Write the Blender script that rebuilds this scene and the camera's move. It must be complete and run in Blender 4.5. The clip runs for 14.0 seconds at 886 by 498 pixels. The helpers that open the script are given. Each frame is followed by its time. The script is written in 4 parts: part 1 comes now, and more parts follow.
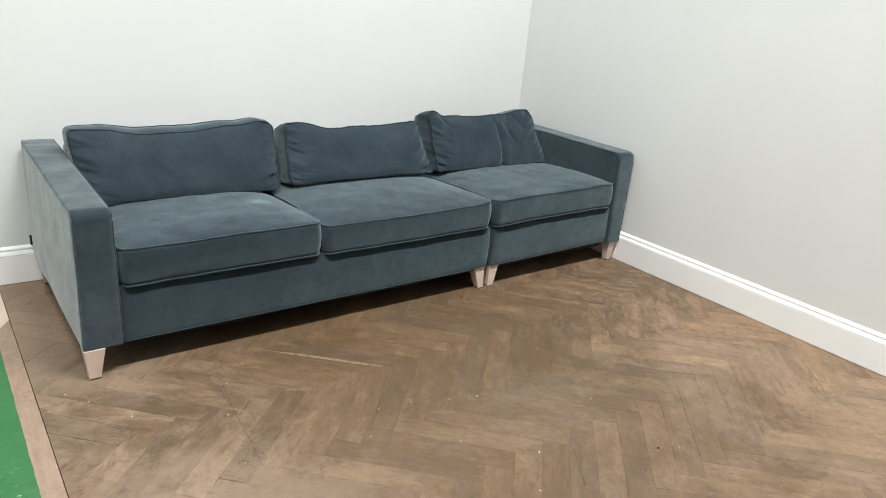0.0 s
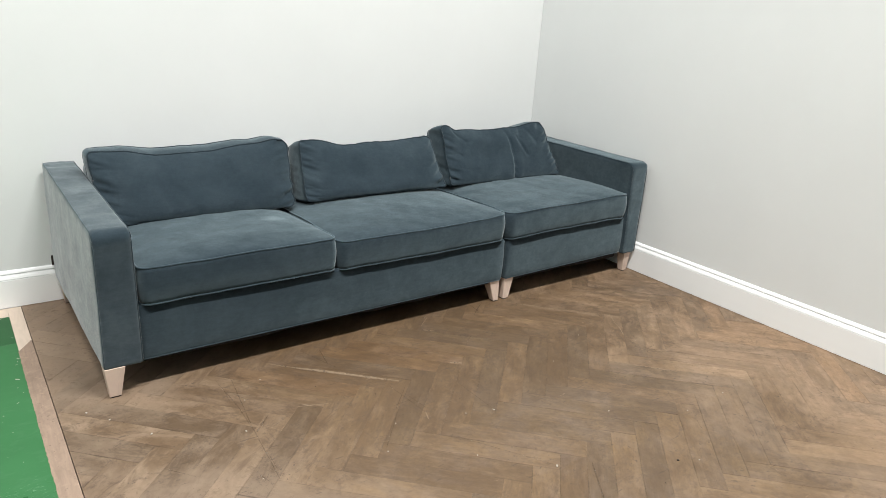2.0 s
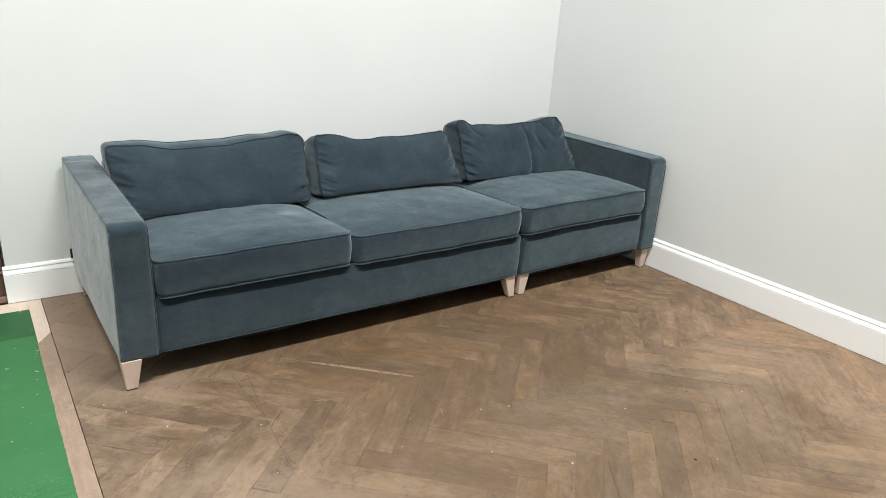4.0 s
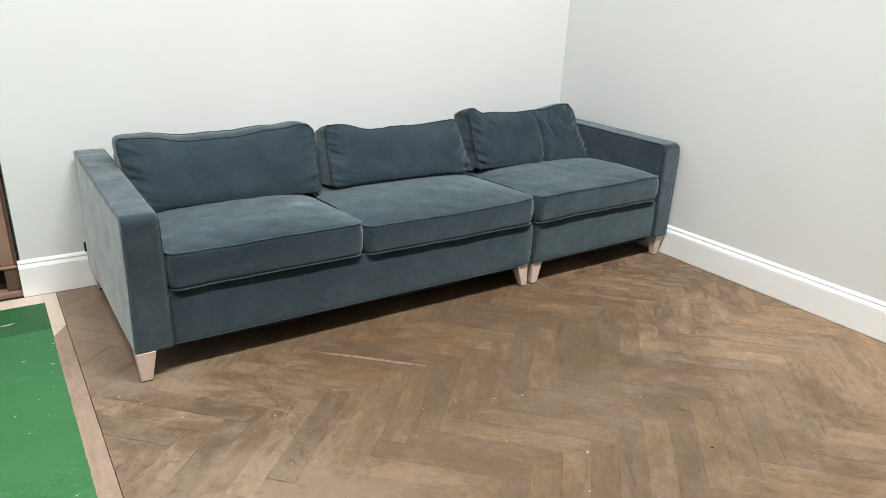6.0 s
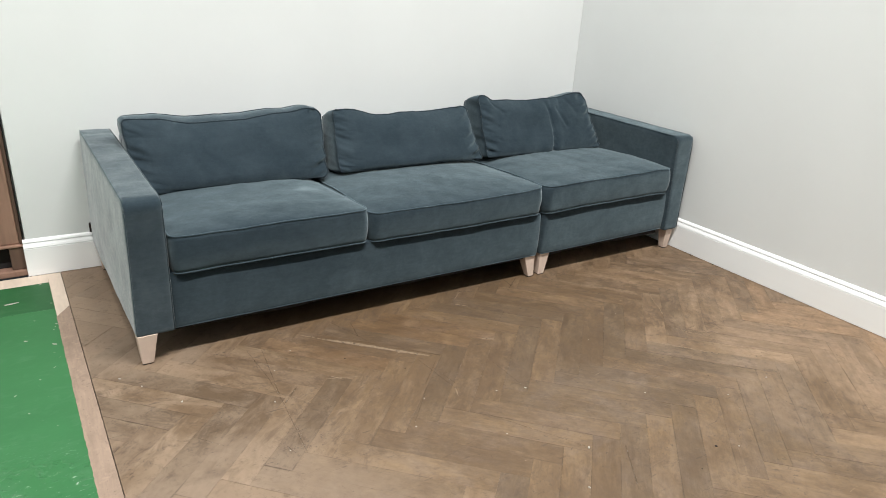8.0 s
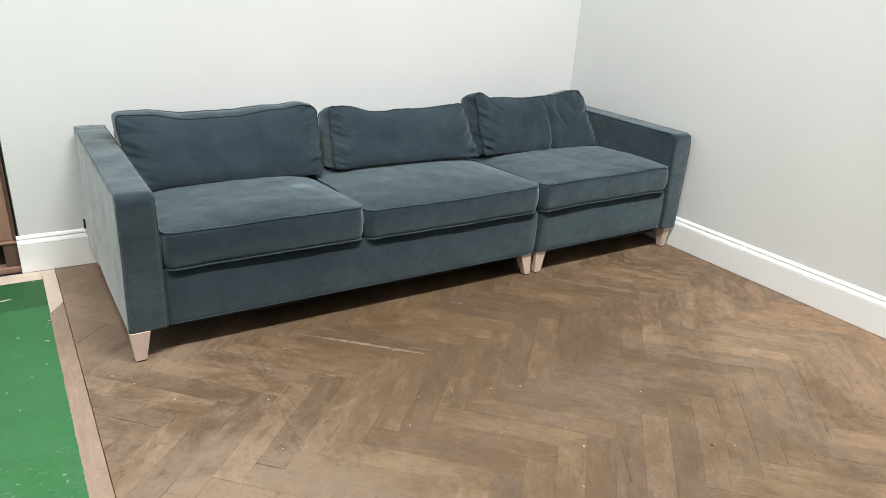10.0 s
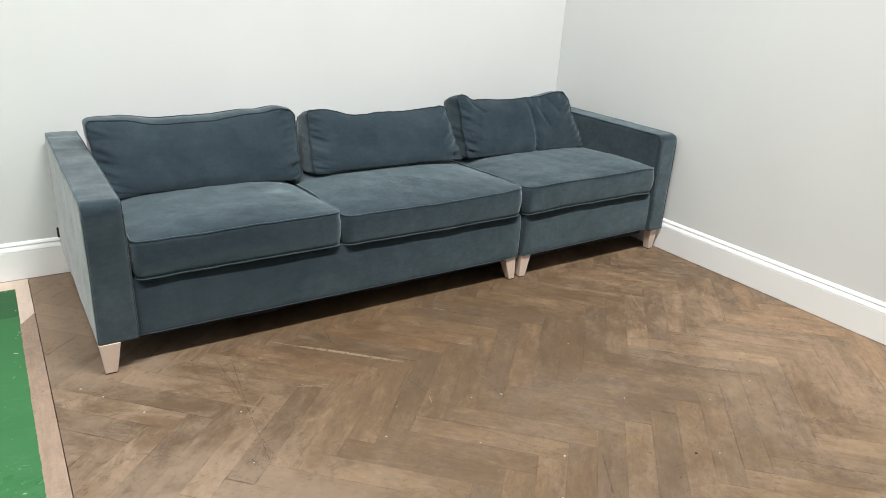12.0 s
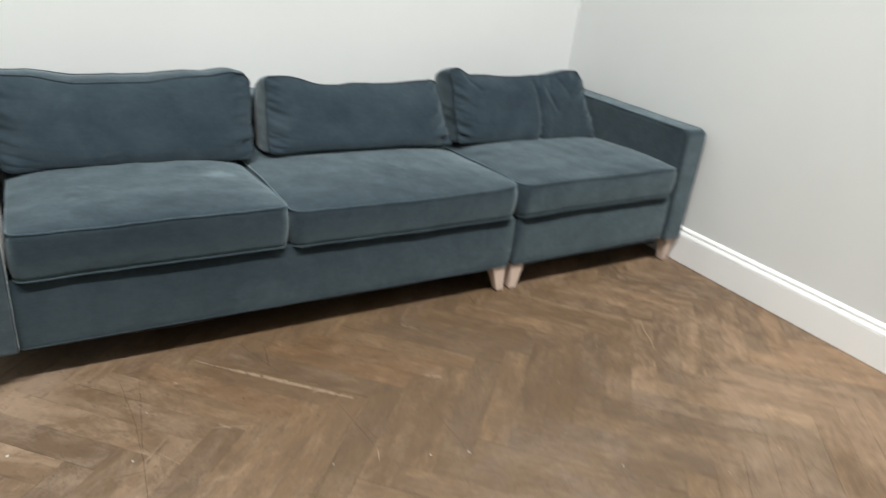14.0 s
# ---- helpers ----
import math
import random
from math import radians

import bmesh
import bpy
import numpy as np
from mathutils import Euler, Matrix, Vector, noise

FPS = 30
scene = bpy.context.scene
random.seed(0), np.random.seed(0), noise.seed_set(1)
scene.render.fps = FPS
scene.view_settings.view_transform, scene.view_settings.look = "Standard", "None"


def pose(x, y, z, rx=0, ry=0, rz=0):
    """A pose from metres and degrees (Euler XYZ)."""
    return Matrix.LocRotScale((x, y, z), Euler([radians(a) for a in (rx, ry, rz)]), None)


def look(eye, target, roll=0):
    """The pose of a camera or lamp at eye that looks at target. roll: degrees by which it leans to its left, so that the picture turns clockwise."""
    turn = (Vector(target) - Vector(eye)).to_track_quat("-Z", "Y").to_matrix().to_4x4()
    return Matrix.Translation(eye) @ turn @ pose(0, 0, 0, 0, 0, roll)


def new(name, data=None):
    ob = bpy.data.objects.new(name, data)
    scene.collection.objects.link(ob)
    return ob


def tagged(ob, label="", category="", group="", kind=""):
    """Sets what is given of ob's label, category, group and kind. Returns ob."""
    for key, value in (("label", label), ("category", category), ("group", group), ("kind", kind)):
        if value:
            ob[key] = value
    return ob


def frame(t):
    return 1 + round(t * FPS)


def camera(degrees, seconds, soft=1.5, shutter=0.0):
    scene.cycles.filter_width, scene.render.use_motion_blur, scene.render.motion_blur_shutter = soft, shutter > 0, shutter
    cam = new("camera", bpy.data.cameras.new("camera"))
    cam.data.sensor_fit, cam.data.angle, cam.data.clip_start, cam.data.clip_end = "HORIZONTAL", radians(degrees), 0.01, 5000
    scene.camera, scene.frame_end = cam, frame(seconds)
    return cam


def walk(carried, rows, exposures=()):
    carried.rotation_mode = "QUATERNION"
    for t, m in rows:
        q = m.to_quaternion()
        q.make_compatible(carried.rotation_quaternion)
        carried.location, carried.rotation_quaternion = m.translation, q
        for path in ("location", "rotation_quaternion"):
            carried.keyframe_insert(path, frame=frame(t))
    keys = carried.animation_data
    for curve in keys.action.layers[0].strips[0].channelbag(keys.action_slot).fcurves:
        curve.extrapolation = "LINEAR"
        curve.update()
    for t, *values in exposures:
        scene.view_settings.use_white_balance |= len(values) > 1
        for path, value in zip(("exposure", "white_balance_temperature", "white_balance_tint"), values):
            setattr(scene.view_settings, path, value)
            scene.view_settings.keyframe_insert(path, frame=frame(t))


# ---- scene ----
cam = camera(67.9, 14.0, soft=0.6, shutter=0.35)
PATH = [
    (0, (-3.213, -3.396, 1.388), (-2.059, -1.92, 0.69), 5.2),
    (0.5, (-3.211, -3.395, 1.383), (-2.062, -1.921, 0.671), 3.7),
    (1, (-3.211, -3.4, 1.397), (-2.083, -1.901, 0.704), 4.1),
    (1.5, (-3.212, -3.403, 1.397), (-2.085, -1.897, 0.719), 4.1),
    (2, (-3.212, -3.406, 1.395), (-2.091, -1.889, 0.73), 3.7),
    (2.5, (-3.213, -3.405, 1.394), (-2.108, -1.875, 0.732), 3.8),
    (4.8, (-3.197, -3.392, 1.385), (-2.132, -1.845, 0.698), 3.1),
    (5, (-3.199, -3.391, 1.386), (-2.136, -1.843, 0.699), 2.9),
    (5.5, (-3.2, -3.39, 1.389), (-2.141, -1.842, 0.694), 2.5),
    (6, (-3.194, -3.386, 1.378), (-2.15, -1.835, 0.669), 2.5),
    (6.5, (-3.188, -3.377, 1.377), (-2.141, -1.831, 0.659), 2.6),
    (7, (-3.177, -3.37, 1.377), (-2.128, -1.826, 0.657), 2.4),
    (7.5, (-3.161, -3.368, 1.374), (-2.129, -1.816, 0.649), 2.4),
    (8, (-3.16, -3.367, 1.373), (-2.147, -1.813, 0.626), 3.5),
    (8.2, (-3.157, -3.372, 1.365), (-2.159, -1.806, 0.622), 3.8),
    (10.5, (-3.132, -3.361, 1.361), (-2.11, -1.815, 0.609), 3.8),
    (11, (-3.118, -3.349, 1.356), (-2.089, -1.809, 0.6), 4.0),
    (11.5, (-3.088, -3.35, 1.352), (-2.074, -1.807, 0.585), 3.7),
    (12, (-3.053, -3.355, 1.355), (-2.028, -1.806, 0.614), 3.2),
    (12.5, (-3.004, -3.35, 1.343), (-1.939, -1.832, 0.595), 5.3),
    (12.8, (-2.966, -3.317, 1.341), (-1.895, -1.813, 0.571), 5.2),
    (13, (-2.94, -3.295, 1.34), (-1.865, -1.808, 0.546), 6.5),
    (13.2, (-2.889, -3.235, 1.342), (-1.813, -1.746, 0.552), 7.3),
    (13.4, (-2.838, -3.174, 1.345), (-1.719, -1.712, 0.564), 7.4),
    (13.5, (-2.813, -3.144, 1.346), (-1.688, -1.695, 0.549), 7.4),
    (13.7, (-2.758, -3.076, 1.326), (-1.655, -1.627, 0.500), 5.4),
    (13.9, (-2.703, -3.008, 1.307), (-1.654, -1.535, 0.453), 5.9),
    (14, (-2.675, -2.974, 1.297), (-1.676, -1.449, 0.475), 6.6),
]
walk(cam, [(t, look(eye, target, roll)) for t, eye, target, roll in PATH], [(0, -0.49), (12.2, -0.50), (14, -0.57)])

# ---- light ----
world = bpy.data.worlds.new("world")
scene.world = world
world.use_nodes = True
world.node_tree.nodes["Background"].inputs["Color"].default_value = (0.75, 0.8, 0.85, 1)
world.node_tree.nodes["Background"].inputs["Strength"].default_value = 0.05
# unseen ceiling, set high so that the lamps light the walls evenly
CEILING = 6.4
COOL = (1.0, 0.988, 0.962)


def ceiling_batten(x, y, length, width, watts, colour):
    """A long tube light under the ceiling, running along x."""
    lamp = bpy.data.lights.new("ceiling_batten", "AREA")
    lamp.shape, lamp.size, lamp.size_y, lamp.energy, lamp.color = "RECTANGLE", length, width, watts, colour
    ob = new("ceiling_batten_lamp", lamp)
    ob.matrix_world = pose(x, y, CEILING - 0.02)
    return ob


ceiling_batten(-4.1, -3.45, 1.8, 0.04, 535, COOL)
ceiling_batten(-1.35, -3.45, 1.8, 0.04, 617, COOL)


# ---- materials ----
class Nodes:
    """A node material that is put together step by step."""

    def __init__(self, name):
        self.mat = bpy.data.materials.new(name)
        self.mat.use_nodes = True
        self.tree = self.mat.node_tree
        self.bsdf = self.tree.nodes["Principled BSDF"]

    def add(self, kind, **settings):
        node = self.tree.nodes.new(kind)
        for key, value in settings.items():
            if key == "operation":
                node.operation = value
            elif key == "data_type":
                node.data_type = value
            elif key == "blend_type":
                node.blend_type = value
            elif key == "noise_dimensions":
                node.noise_dimensions = value
        return node

    def link(self, a, b):
        self.tree.links.new(a, b)

    def noise(self, vector, scale, detail=4, rough=0.55, distortion=0.0):
        n = self.add("ShaderNodeTexNoise")
        n.inputs["Scale"].default_value, n.inputs["Detail"].default_value = scale, detail
        n.inputs["Roughness"].default_value, n.inputs["Distortion"].default_value = rough, distortion
        if vector:
            self.link(vector, n.inputs["Vector"])
        return n.outputs["Fac"]

    def ramp(self, fac, stops):
        r = self.add("ShaderNodeValToRGB")
        while len(r.color_ramp.elements) < len(stops):
            r.color_ramp.elements.new(0.5)
        for element, (at, colour) in zip(r.color_ramp.elements, stops):
            element.position = at
            element.color = (*colour, 1) if len(colour) == 3 else colour
        self.link(fac, r.inputs["Fac"])
        return r.outputs["Color"]

    def mix(self, fac, a, b, blend="MIX"):
        m = self.add("ShaderNodeMix", data_type="RGBA", blend_type=blend)
        for socket, value in ((m.inputs[0], fac), (m.inputs[6], a), (m.inputs[7], b)):
            if isinstance(value, (int, float)):
                socket.default_value = value
            elif isinstance(value, tuple):
                socket.default_value = (*value, 1)
            else:
                self.link(value, socket)
        return m.outputs[2]

    def math(self, operation, a, b=0.0, c=0.0):
        m = self.add("ShaderNodeMath", operation=operation)
        for socket, value in zip(m.inputs, (a, b, c)):
            if isinstance(value, (int, float)):
                socket.default_value = value
            else:
                self.link(value, socket)
        return m.outputs[0]

    def mapping(self, vector, scale=(1, 1, 1), location=None):
        m = self.add("ShaderNodeMapping")
        self.link(vector, m.inputs["Vector"])
        m.inputs["Scale"].default_value = scale
        if location:
            self.link(location, m.inputs["Location"])
        return m.outputs["Vector"]

    def bump(self, height, strength, distance=0.002, normal=None):
        b = self.add("ShaderNodeBump")
        b.inputs["Strength"].default_value, b.inputs["Distance"].default_value = strength, distance
        self.link(height, b.inputs["Height"])
        if normal:
            self.link(normal, b.inputs["Normal"])
        return b.outputs["Normal"]

    def finish(self, colour, rough, normal=None, **values):
        for key, value in (("Base Color", colour), ("Roughness", rough)):
            if isinstance(value, (int, float)):
                self.bsdf.inputs[key].default_value = value
            elif isinstance(value, tuple):
                self.bsdf.inputs[key].default_value = (*value, 1)
            else:
                self.link(value, self.bsdf.inputs[key])
        if normal:
            self.link(normal, self.bsdf.inputs["Normal"])
        for key, value in values.items():
            self.bsdf.inputs[key.replace("_", " ")].default_value = value
        return self.mat

    def place(self):
        return self.add("ShaderNodeNewGeometry").outputs["Position"]


BLOCK_L, BLOCK_W = 0.513, 0.0905
PILE = (0.128, 0.172, 0.186)


def fabric(name, stain=None, pile=1.0, base=1.0, dust=0.0):
    """Brushed blue-grey cotton velvet: dark seen straight on, paler along the pile, with brushed patches."""
    n = Nodes(name)
    p = n.place()
    nap = n.noise(p, 6.0, 6, 0.62, 0.8)
    brushed = n.noise(n.mapping(p, (4.2, 6.0, 6.0)), 1.3, 8, 0.68, 0.25)
    fine = n.noise(p, 60.0, 5, 0.7)
    colour = n.ramp(nap, [(at, tuple(base * c for c in dye)) for at, dye in ((0.30, (0.0165, 0.0266, 0.0348)), (0.52, (0.0220, 0.0337, 0.0429)), (0.72, (0.0299, 0.0435, 0.0534)))])
    colour = n.mix(0.22, colour, n.ramp(fine, ((0.3, (0.38, 0.38, 0.38)), (0.7, (0.65, 0.65, 0.65)))), "OVERLAY")
    if stain:
        centre, radius = stain
        off = n.add("ShaderNodeVectorMath", operation="SUBTRACT")
        n.link(p, off.inputs[0])
        off.inputs[1].default_value = centre
        long = n.add("ShaderNodeVectorMath", operation="LENGTH")
        n.link(n.mapping(off.outputs[0], (1, 1.5, 0.3)), long.inputs[0])
        d = n.math("ADD", long.outputs["Value"], n.math("MULTIPLY_ADD", n.noise(p, 30, 3), radius * 1.6, -radius * 0.8))
        fac = n.ramp(n.math("DIVIDE", d, radius), ((0.15, (0.5, 0.5, 0.5)), (1.0, (0, 0, 0))))
        colour = n.mix(fac, colour, (0.15, 0.19, 0.21))
    streak = n.noise(n.mapping(p, (14.0, 14.0, 90.0)), 1.0, 5, 0.7, 0.8)
    rubbed = n.noise(p, 17.0, 7, 0.7, 0.5)
    weave = n.noise(p, 700.0, 2, 0.6)
    normal = n.bump(n.noise(p, 24.0, 5, 0.6), 0.25, 0.005, n.bump(n.noise(n.mapping(p, (9.0, 12.0, 22.0)), 1.0, 5, 0.6, 0.5), 0.35, 0.004, n.bump(weave, 0.3, 0.0008)))
    velvet = n.add("ShaderNodeBsdfSheen")
    velvet.distribution = "ASHIKHMIN"
    velvet.inputs["Roughness"].default_value = 0.50
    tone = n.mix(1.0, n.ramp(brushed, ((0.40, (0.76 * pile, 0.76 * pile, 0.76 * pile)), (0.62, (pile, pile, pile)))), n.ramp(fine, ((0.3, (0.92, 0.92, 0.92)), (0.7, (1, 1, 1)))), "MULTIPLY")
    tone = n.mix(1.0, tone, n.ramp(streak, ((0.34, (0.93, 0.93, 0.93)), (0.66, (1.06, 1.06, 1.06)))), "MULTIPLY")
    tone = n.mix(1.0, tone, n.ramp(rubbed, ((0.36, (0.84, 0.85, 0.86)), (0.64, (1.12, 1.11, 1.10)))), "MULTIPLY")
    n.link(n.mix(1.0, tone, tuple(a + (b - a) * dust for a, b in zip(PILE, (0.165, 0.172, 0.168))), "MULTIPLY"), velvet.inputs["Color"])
    n.link(normal, velvet.inputs["Normal"])
    both = n.add("ShaderNodeAddShader")
    n.link(n.bsdf.outputs[0], both.inputs[0])
    n.link(velvet.outputs[0], both.inputs[1])
    n.link(both.outputs[0], n.tree.nodes["Material Output"].inputs["Surface"])
    return n.finish(colour, 0.92, normal, Specular_IOR_Level=0.12, Sheen_Weight=0.3, Sheen_Roughness=0.3)


def paint(name, colour, rough, blotch=0.03, texture=0.05):
    n = Nodes(name)
    p = n.place()
    tone = n.noise(p, 1.3, 5, 0.6)
    lo, hi = tuple(c * (1 - blotch) for c in colour), tuple(min(1.0, c * (1 + blotch * 0.6)) for c in colour)
    c = n.ramp(tone, ((0.3, lo), (0.7, hi)))
    normal = n.bump(n.noise(p, 160, 3, 0.6), texture, 0.001, n.bump(n.noise(p, 3.5, 3), 0.05, 0.01))
    return n.finish(c, rough, normal)


def oak(name, pieces, shift=1.0, tint=(1, 1, 1), mixed=True):
    """Worn oak; the grain runs along each block's own length. pieces: blocks that are objects of their own; mixed: each with a tone of its own."""
    n = Nodes(name)
    uv = n.add("ShaderNodeUVMap").outputs["UV"]
    chance = n.add("ShaderNodeObjectInfo").outputs["Random"] if pieces else n.add("ShaderNodeNewGeometry").outputs["Random Per Island"]
    shiftv = n.add("ShaderNodeCombineXYZ")
    n.link(n.math("MULTIPLY", chance, 37.0), shiftv.inputs[0])
    n.link(n.math("MULTIPLY", chance, 91.0), shiftv.inputs[1])
    v = n.mapping(uv, (1, 1, 1), shiftv.outputs[0])
    place = n.place()
    axes = n.add("ShaderNodeSeparateXYZ")
    n.link(place, axes.inputs[0])

    def grey(fac, lo, hi, most):
        return n.ramp(fac, ((lo, (0, 0, 0)), (hi, (most, most, most))))

    def both(a, b):
        return n.math("MULTIPLY", a, b)

    grain = n.noise(n.mapping(v, (3.0, 55.0, 1)), 1.0, 6, 0.62, 0.5)
    pores = n.noise(n.mapping(v, (14.0, 420.0, 1)), 1.0, 3, 0.6)
    figure = n.noise(n.mapping(v, (2.4, 14.0, 1)), 1.0, 6, 0.62, 1.2)
    tone = n.math("FRACT", n.math("MULTIPLY", chance, 7.31)) if mixed else n.math("MULTIPLY_ADD", chance, 0.25, 0.40)
    base = n.ramp(tone, ((0.0, (0.104, 0.068, 0.039)), (0.35, (0.142, 0.094, 0.054)), (0.7, (0.154, 0.103, 0.060)), (1.0, (0.212, 0.144, 0.086))))
    col = n.mix(0.30, base, n.ramp(grain, ((0.28, (0.30, 0.30, 0.30)), (0.5, (0.5, 0.5, 0.5)), (0.75, (0.66, 0.66, 0.66)))), "OVERLAY")
    col = n.mix(0.32, col, n.ramp(figure, ((0.3, (0.36, 0.35, 0.34)), (0.7, (0.63, 0.63, 0.63)))), "OVERLAY")
    col = n.mix(grey(pores, 0.60, 0.78, 0.22), col, (0.07, 0.046, 0.03))
    # honey-coloured and greyed patches where the finish has worn unevenly, block by block
    col = n.mix(grey(n.noise(n.mapping(v, (4.0, 9.0, 1)), 1.0, 7, 0.68, 0.7), 0.46, 0.64, 0.40), col, (0.190, 0.123, 0.063))
    col = n.mix(grey(n.noise(n.mapping(v, (5.0, 8.0, 1), None), 1.3, 8, 0.72, 0.9), 0.47, 0.64, 0.40), col, (0.146, 0.108, 0.084))
    col = n.mix(grey(n.noise(place, 3.3, 7, 0.7, 0.8), 0.47, 0.64, 0.42), col, (0.143, 0.107, 0.084))
    # dust trodden in towards the green floor
    trodden = n.math("MULTIPLY_ADD", axes.outputs[0], -0.90, -2.16)
    trodden = n.math("ADD", trodden, n.math("MULTIPLY_ADD", n.noise(n.mapping(v, (3.0, 5.0, 1)), 1.0, 6, 0.65, 0.5), 0.16, -0.08))
    trodden = n.math("MULTIPLY_ADD", tone, 0.25, n.math("ADD", trodden, 0.07))
    col = n.mix(both(grey(trodden, 0.0, 0.56, 0.92), n.ramp(figure, ((0.2, (0.90, 0.90, 0.90)), (0.7, (1, 1, 1))))), col, (0.242, 0.179, 0.129))
    # the old finish, still warm along the wall
    kept = n.math("ADD", n.math("MULTIPLY_ADD", axes.outputs[0], 0.75, 0.95), n.math("MULTIPLY_ADD", n.noise(place, 3.4, 6, 0.65, 0.5), 1.2, -0.6))
    col = n.mix(both(grey(kept, 0.0, 0.6, 0.8), grey(figure, 0.2, 0.55, 1.0)), col, (0.262, 0.184, 0.124))
    # grime trodden into the open grain, in small uneven mottles
    mottle = n.noise(place, 9.0, 9, 0.74, 0.5)
    col = n.mix(n.math("SUBTRACT", 0.38, grey(trodden, 0.0, 0.55, 0.26)), col, n.ramp(mottle, ((0.36, (0.28, 0.245, 0.205)), (0.50, (0.455, 0.448, 0.436)), (0.64, (0.66, 0.67, 0.68)))), "OVERLAY")
    fine = n.noise(n.mapping(v, (24.0, 48.0, 1)), 1.0, 7, 0.75, 0.6)
    col = n.mix(n.math("SUBTRACT", 0.28, grey(trodden, 0.0, 0.6, 0.16)), col, n.ramp(fine, ((0.34, (0.30, 0.29, 0.27)), (0.50, (0.5, 0.5, 0.5)), (0.66, (0.66, 0.66, 0.66)))), "OVERLAY")
    # pale rubbed streaks along the grain
    col = n.mix(grey(n.noise(n.mapping(v, (4.0, 34.0, 1)), 1.0, 6, 0.66, 0.6), 0.57, 0.70, 0.22), col, (0.235, 0.168, 0.110))
    # brown toning and dark stains, both thickest along the front of the sofa
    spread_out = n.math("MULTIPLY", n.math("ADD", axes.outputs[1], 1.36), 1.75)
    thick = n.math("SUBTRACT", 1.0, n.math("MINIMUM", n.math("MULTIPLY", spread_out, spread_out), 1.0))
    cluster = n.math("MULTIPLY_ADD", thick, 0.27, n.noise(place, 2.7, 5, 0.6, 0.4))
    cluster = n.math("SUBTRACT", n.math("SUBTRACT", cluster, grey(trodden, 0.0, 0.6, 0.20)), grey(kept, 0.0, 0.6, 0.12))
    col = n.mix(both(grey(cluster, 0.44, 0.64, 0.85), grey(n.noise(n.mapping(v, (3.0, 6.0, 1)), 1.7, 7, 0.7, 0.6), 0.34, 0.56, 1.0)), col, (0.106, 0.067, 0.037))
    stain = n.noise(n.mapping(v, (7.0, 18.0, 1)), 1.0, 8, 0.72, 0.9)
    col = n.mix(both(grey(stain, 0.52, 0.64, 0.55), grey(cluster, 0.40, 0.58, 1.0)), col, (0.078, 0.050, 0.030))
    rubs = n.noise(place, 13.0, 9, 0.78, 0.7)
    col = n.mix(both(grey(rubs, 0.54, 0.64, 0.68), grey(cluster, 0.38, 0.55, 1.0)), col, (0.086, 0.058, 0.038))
    specks = n.noise(place, 60.0, 5, 0.7, 0.5)
    col = n.mix(both(grey(specks, 0.59, 0.66, 0.75), grey(n.noise(place, 6.0, 3), 0.45, 0.62, 1.0)), col, (0.055, 0.039, 0.029))
    for turn, cut in ((0.5, 0.69), (1.9, 0.655), (2.7, 0.66), (0.95, 0.66)):
        m = n.add("ShaderNodeMapping")
        n.link(place, m.inputs["Vector"])
        m.inputs["Rotation"].default_value = (0, 0, turn)
        m.inputs["Scale"].default_value = (9.0, 75.0, 1)
        lines = n.noise(m.outputs["Vector"], 1.0, 5, 0.62, 0.4)
        col = n.mix(both(grey(lines, cut, cut + 0.05, 0.65), grey(cluster, 0.34, 0.52, 1.0)), col, (0.31, 0.235, 0.17) if turn == 0.5 else (0.062, 0.043, 0.030))
    # dirt caught along the edges of the blocks, and edges rubbed pale
    sides = n.add("ShaderNodeSeparateXYZ")
    n.link(uv, sides.inputs[0])
    across = n.math("MINIMUM", sides.outputs[1], n.math("SUBTRACT", BLOCK_W, sides.outputs[1]))
    rim = n.math("MINIMUM", across, n.math("MINIMUM", sides.outputs[0], n.math("SUBTRACT", BLOCK_L, sides.outputs[0])))
    uneven = n.noise(place, 7.0, 6, 0.7, 0.4)
    dirty = n.math("SUBTRACT", n.math("MULTIPLY_ADD", uneven, 0.026, -0.0116), rim)
    col = n.mix(n.ramp(n.math("MULTIPLY", dirty, 170.0), ((0.0, (0, 0, 0)), (1.0, (0.72, 0.72, 0.72)))), col, (0.066, 0.044, 0.029))
    rubbed_edge = n.math("SUBTRACT", n.math("MULTIPLY_ADD", n.noise(place, 4.3, 5, 0.7, 0.4), 0.022, -0.0118), rim)
    col = n.mix(n.ramp(n.math("MULTIPLY", rubbed_edge, 250.0), ((0.0, (0, 0, 0)), (1.0, (0.40, 0.40, 0.40)))), col, (0.26, 0.185, 0.122))
    # smears along the grain, a hand's breadth long
    smear = n.noise(n.mapping(v, (9.0, 42.0, 1)), 1.0, 7, 0.7, 1.0)
    col = n.mix(n.math("SUBTRACT", 0.22, grey(trodden, 0.0, 0.6, 0.16)), col, n.ramp(smear, ((0.34, (0.27, 0.25, 0.23)), (0.50, (0.5, 0.5, 0.5)), (0.66, (0.70, 0.70, 0.70)))), "OVERLAY")
    # fine dirt trodden into the surface
    fine_dirt = n.noise(place, 34.0, 8, 0.78, 0.6)
    col = n.mix(both(grey(fine_dirt, 0.53, 0.62, 0.68), grey(n.noise(place, 4.2, 4, 0.6), 0.40, 0.62, 1.0)), col, (0.088, 0.060, 0.040))
